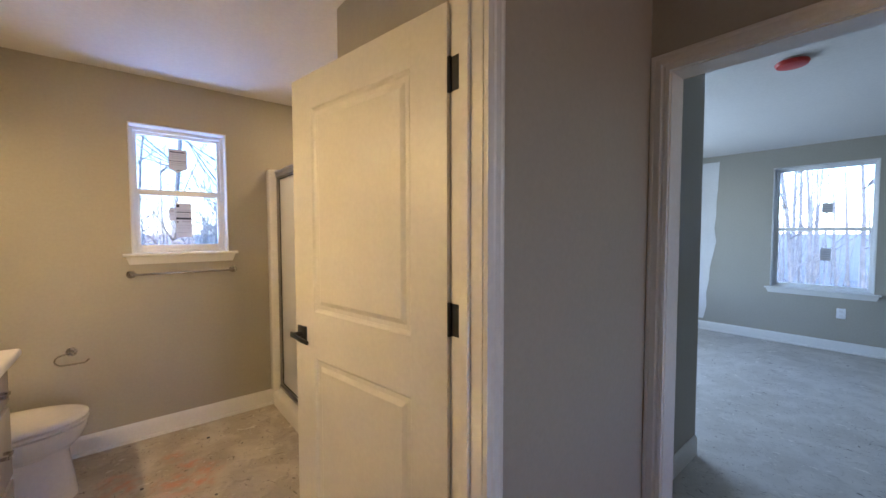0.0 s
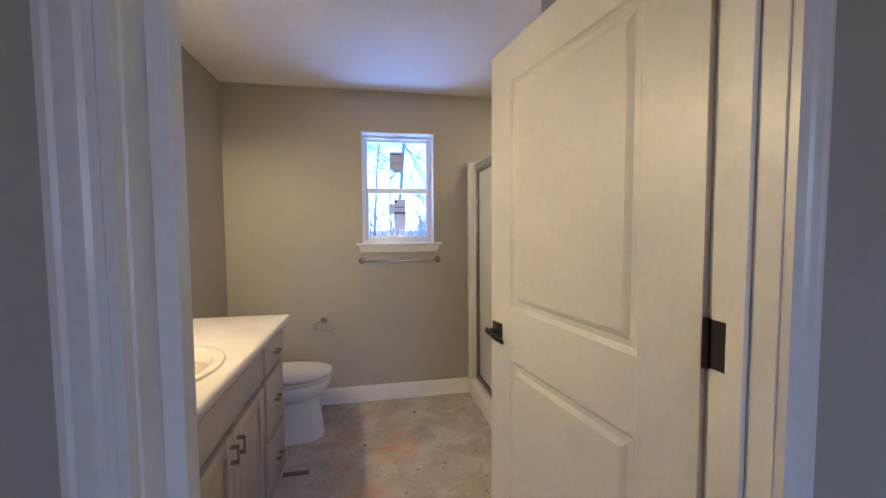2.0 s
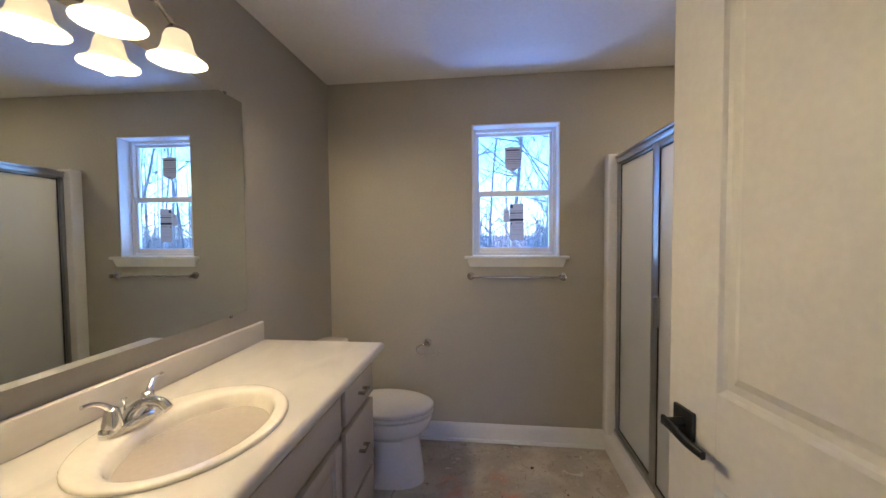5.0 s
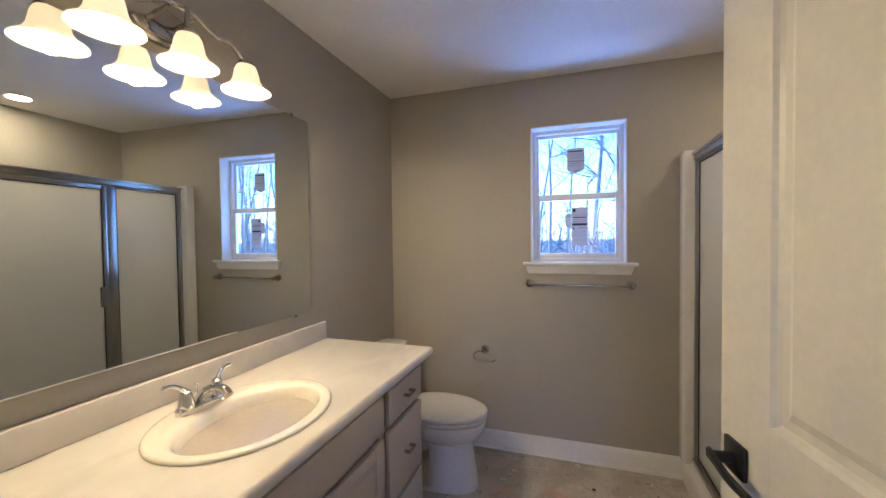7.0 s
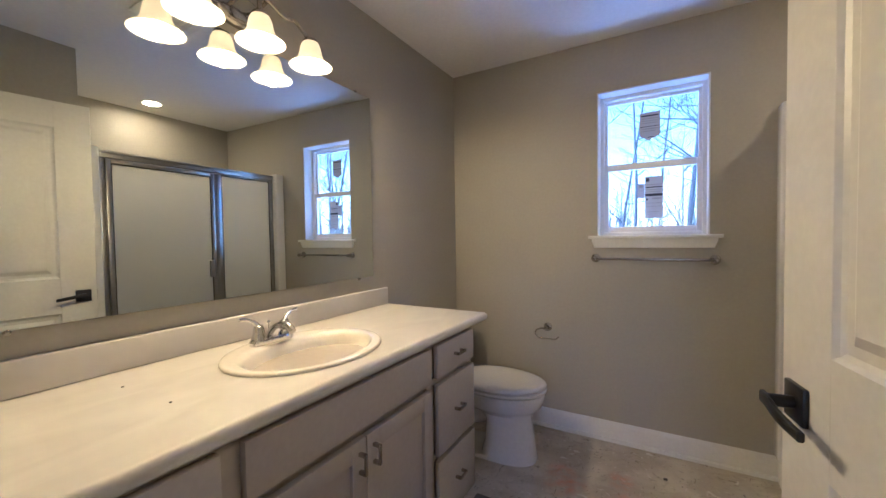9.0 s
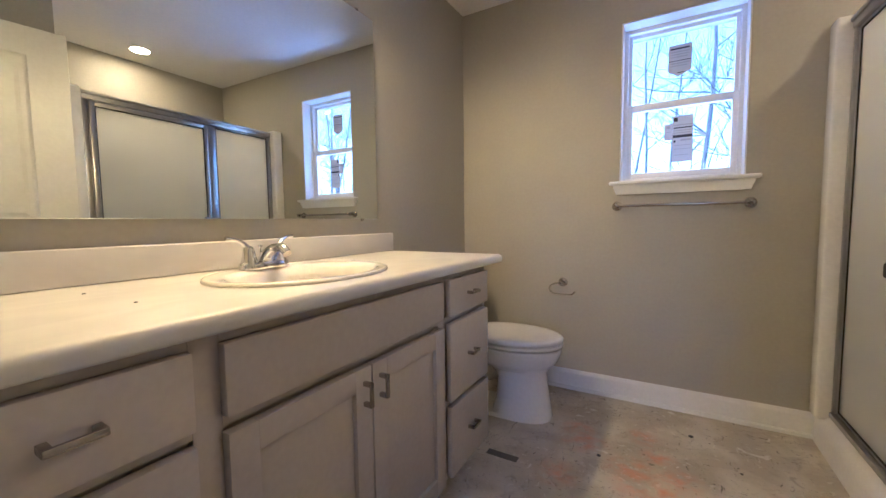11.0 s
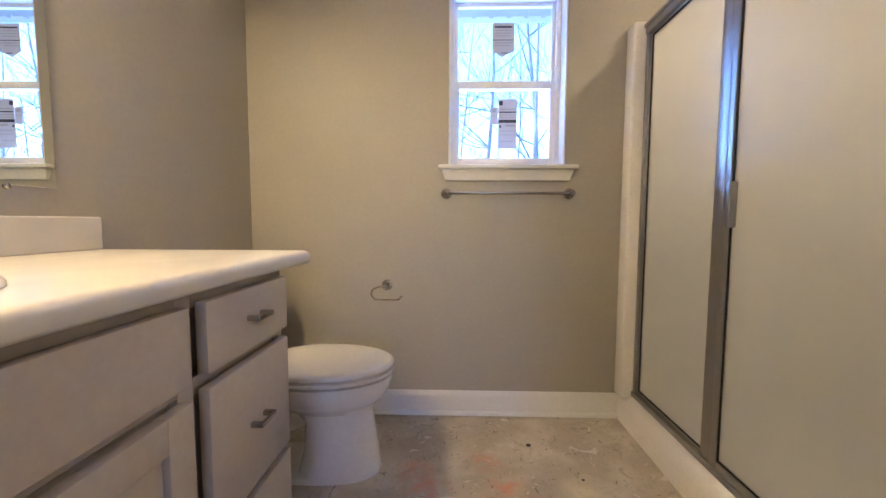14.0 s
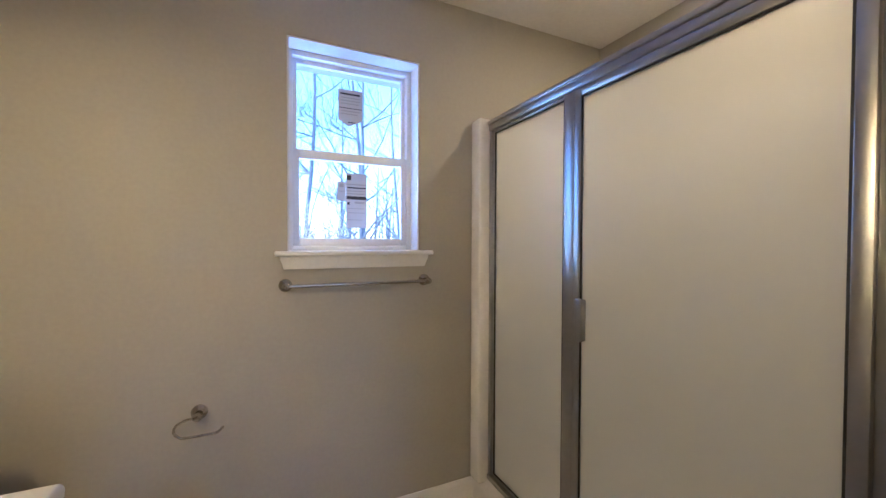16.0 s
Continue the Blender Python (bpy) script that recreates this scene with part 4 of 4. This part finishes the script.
for fx, fy in ((-0.733, 1.063), (-0.522, 1.076)):
    bm = bmesh.new()
    lathe(bm, [(0.0035, 0.0), (0.003, 0.0015), (0.001, 0.002)], 8)
    crumb = tagged(finish("debris_crumb", bm, INK, True), "small dark crumb of debris on countertop", "debris", "counter crumbs")
    crumb.location = (fx, fy, CT + 0.0005)

# ---------------------------------------------------------------- bedroom things
cap = thing("smoke_alarm", pose(3.22, 0.37, H), "ceiling smoke alarm under a red dust cap", "smoke alarm")
bm = bmesh.new()
lathe(bm, [(0.070, -0.0005), (0.072, -0.012), (0.066, -0.020), (0.001, -0.020)], 32)
finish("base", bm, VINYL, True, cap)
bm = bmesh.new()
lathe(bm, [(0.080, -0.010), (0.082, -0.016), (0.074, -0.032), (0.060, -0.037), (0.001, -0.038)], 32)
finish("dust_cap", bm, REDCAP, True, cap)
outlet = thing("wall_outlet", pose(BX, 0.326, 0.45, 0, 0, 0), "white duplex electrical outlet plate on bedroom wall", "outlet")
bm = bmesh.new()
box(bm, -0.007, -0.0005, -0.038, 0.038, -0.060, 0.060, 0.002)
finish("plate", bm, VINYL, True, outlet)
for s in (-1, 1):
    bm = bmesh.new()
    box(bm, -0.0095, -0.0068, -0.016, 0.016, s * 0.026 - 0.014, s * 0.026 + 0.014, 0.001)
    finish("socket", bm, TRIM, True, outlet)
# unpainted primer at the corner of the far bedroom wall
rng = random.Random(5)
edge = [(1.54 + 0.05 * (k / 12) ** 2 * 3 + rng.uniform(-0.02, 0.02), 2.36 - 2.2 * k / 12) for k in range(13)]
bm = bmesh.new()
loft(bm, [[Vector((x, y, z)) for y, z in edge + [(2.55, 0.16), (2.55, 2.36)]] for x in (BX - 0.001, BX - 0.004)])
tagged(finish("trim_primer_patch", bm, PRIMER), "patch of unpainted white primer on bedroom wall", "primer patch", kind="structure")

# ---------------------------------------------------------------- outdoors
bm = bmesh.new()
bmesh.ops.create_grid(bm, x_segments=40, y_segments=40, size=900)
for v in bm.verts:
    v.co.z = -3.2
tagged(finish("ground", bm, LITTER), "leaf-strewn woodland ground", "ground", kind="structure")
eave = slab("eave", [(-3.0, 8.2, BY + 0.152, 3.86, 2.36, 2.50), (-3.0, 8.2, 3.80, 3.88, 2.30, 2.50)], SOFFIT, "white vinyl roof soffit with fascia", "eave")
bm = bmesh.new()
for k in range(28):
    bx = -1.2 + k * 0.11
    box(bm, bx, bx + 0.03, 3.79, 3.80, 2.285, 2.31, 0.002, 1)
finish("drip_bead", bm, SOFFIT, False, eave)
slab("roof", [(-3.0, 8.2, -4.0, 3.90, 2.60, 2.75)], LITTER, "dark roof deck over the house", "roof")


def tree(name, x, y, height, girth, seed):
    """A bare winter tree: tapered trunk, limbs and fine twigs."""
    r = random.Random(seed)
    bm = bmesh.new()

    def limb(p, d, length, rad, depth):
        n = 6 if depth else 12
        pts, rads = [p.copy()], [rad]
        for k in range(n):
            wob = 0.05 if depth == 0 else 0.16
            d = (d + Vector((r.uniform(-wob, wob), r.uniform(-wob, wob), r.uniform(-wob, wob) + (0.05 if depth else 0.02)))).normalized()
            p = p + d * (length / n)
            pts.append(p.copy())
            rads.append(max(0.004, rad * (1 - 0.82 * (k + 1) / n)))
        tube(bm, pts, rads, 8 if depth == 0 else 5 if depth == 1 else 4)
        if depth < 3:
            count = (15, 7, 3)[depth]
            for _ in range(count):
                i = r.randint(3 if depth == 0 else 1, n)
                a = r.uniform(0, 6.28)
                out = Vector((math.cos(a), math.sin(a), r.uniform(0.1, 0.9))).normalized()
                if depth:
                    out = (out + d * 0.8).normalized()
                limb(pts[i], out, length * r.uniform(0.22, 0.42) * (0.75 if depth == 0 else 1.1), max(0.006, rads[i] * 0.5), depth + 1)

    limb(Vector((0, 0, 0)), Vector((r.uniform(-0.05, 0.05), r.uniform(-0.05, 0.05), 1)).normalized(), height, girth, 0)
    ob = tagged(finish(name, bm, BARK, True), "bare grey winter tree with fine twigs", "tree", "bare trees outside")
    ob.location = (x, y, -3.2)
    return ob


for k, (x, y, hgt, g) in enumerate(((0.87, 13.5, 13, 0.10), (-0.21, 11.0, 10, 0.06), (1.80, 9.0, 9, 0.085), (-3.0, 9.5, 9, 0.07), (-1.9, 12.5, 11, 0.09), (2.9, 13.0, 13, 0.10), (5.6, 17.0, 13, 0.13),
                                    (15.0, 1.6, 11, 0.06), (17.0, -0.6, 11, 0.07), (16.0, 3.0, 11, 0.06), (19.0, 0.6, 12, 0.08), (3.6, 12.0, 11, 0.07), (4.8, 15.0, 12, 0.09), (6.4, 14.0, 11, 0.07), (0.2, 17.5, 12, 0.08), (2.4, 16.5, 12, 0.08), (-1.2, 15.0, 11, 0.07), (7.6, 17.0, 12, 0.09), (7.2, 10.2, 10, 0.06), (9.0, 12.0, 11, 0.07), (11.0, 13.6, 12, 0.08), (9.6, 14.8, 12, 0.07), (12.6, 16.4, 12, 0.09), (14.2, 15.2, 12, 0.08), (6.0, 9.6, 9, 0.05), (18.0, 2.2, 13, 0.09))):
    tree("bare_tree", x, y, hgt, g, 11 + k)
# the woods beyond, as one mass of thin stems
rng = random.Random(3)
bm = bmesh.new()
for k in range(420):
    if k < 260:
        x, y = rng.uniform(-20, 48), rng.uniform(19, 50)
    else:
        x, y = rng.uniform(24, 55), rng.uniform(-18, 22)
    hh, g = rng.uniform(5, 9) + (0 if k < 260 and x < 12 else 4), rng.uniform(0.05, 0.13)
    lean = Vector((rng.uniform(-0.6, 0.6), rng.uniform(-0.6, 0.6), hh))
    p0 = Vector((x, y, -3.2))
    tube(bm, [p0, p0 + lean * 0.5, p0 + lean], [g, g * 0.7, 0.015], 5)
    for _ in range(9):
        a, f = rng.uniform(0, 6.28), rng.uniform(0.3, 0.95)
        q = p0 + lean * f
        tip = q + Vector((math.cos(a), math.sin(a), 0.8)) * rng.uniform(0.8, 2.2)
        tube(bm, [q, (q + tip) / 2 + Vector((0, 0, -0.1)), tip], [g * 0.35, g * 0.2, 0.008], 3)
for k in range(320):
    # low brush in front of the horizon
    if k < 280:
        p0 = Vector((rng.uniform(-16, 30), rng.uniform(17, 30), -3.2))
    else:
        p0 = Vector((rng.uniform(22, 34), rng.uniform(-12, 14), -3.2))
    for _ in range(3):
        tip = p0 + Vector((rng.uniform(-1.2, 1.2), rng.uniform(-1.2, 1.2), rng.uniform(4.2, 5.6)))
        tube(bm, [p0, (p0 + tip) / 2 + Vector((rng.uniform(-0.3, 0.3), 0, 0)), tip], [0.045, 0.03, 0.010], 4)
tagged(finish("far_woods", bm, BARK), "mass of bare grey winter trees", "woods", kind="stuff")
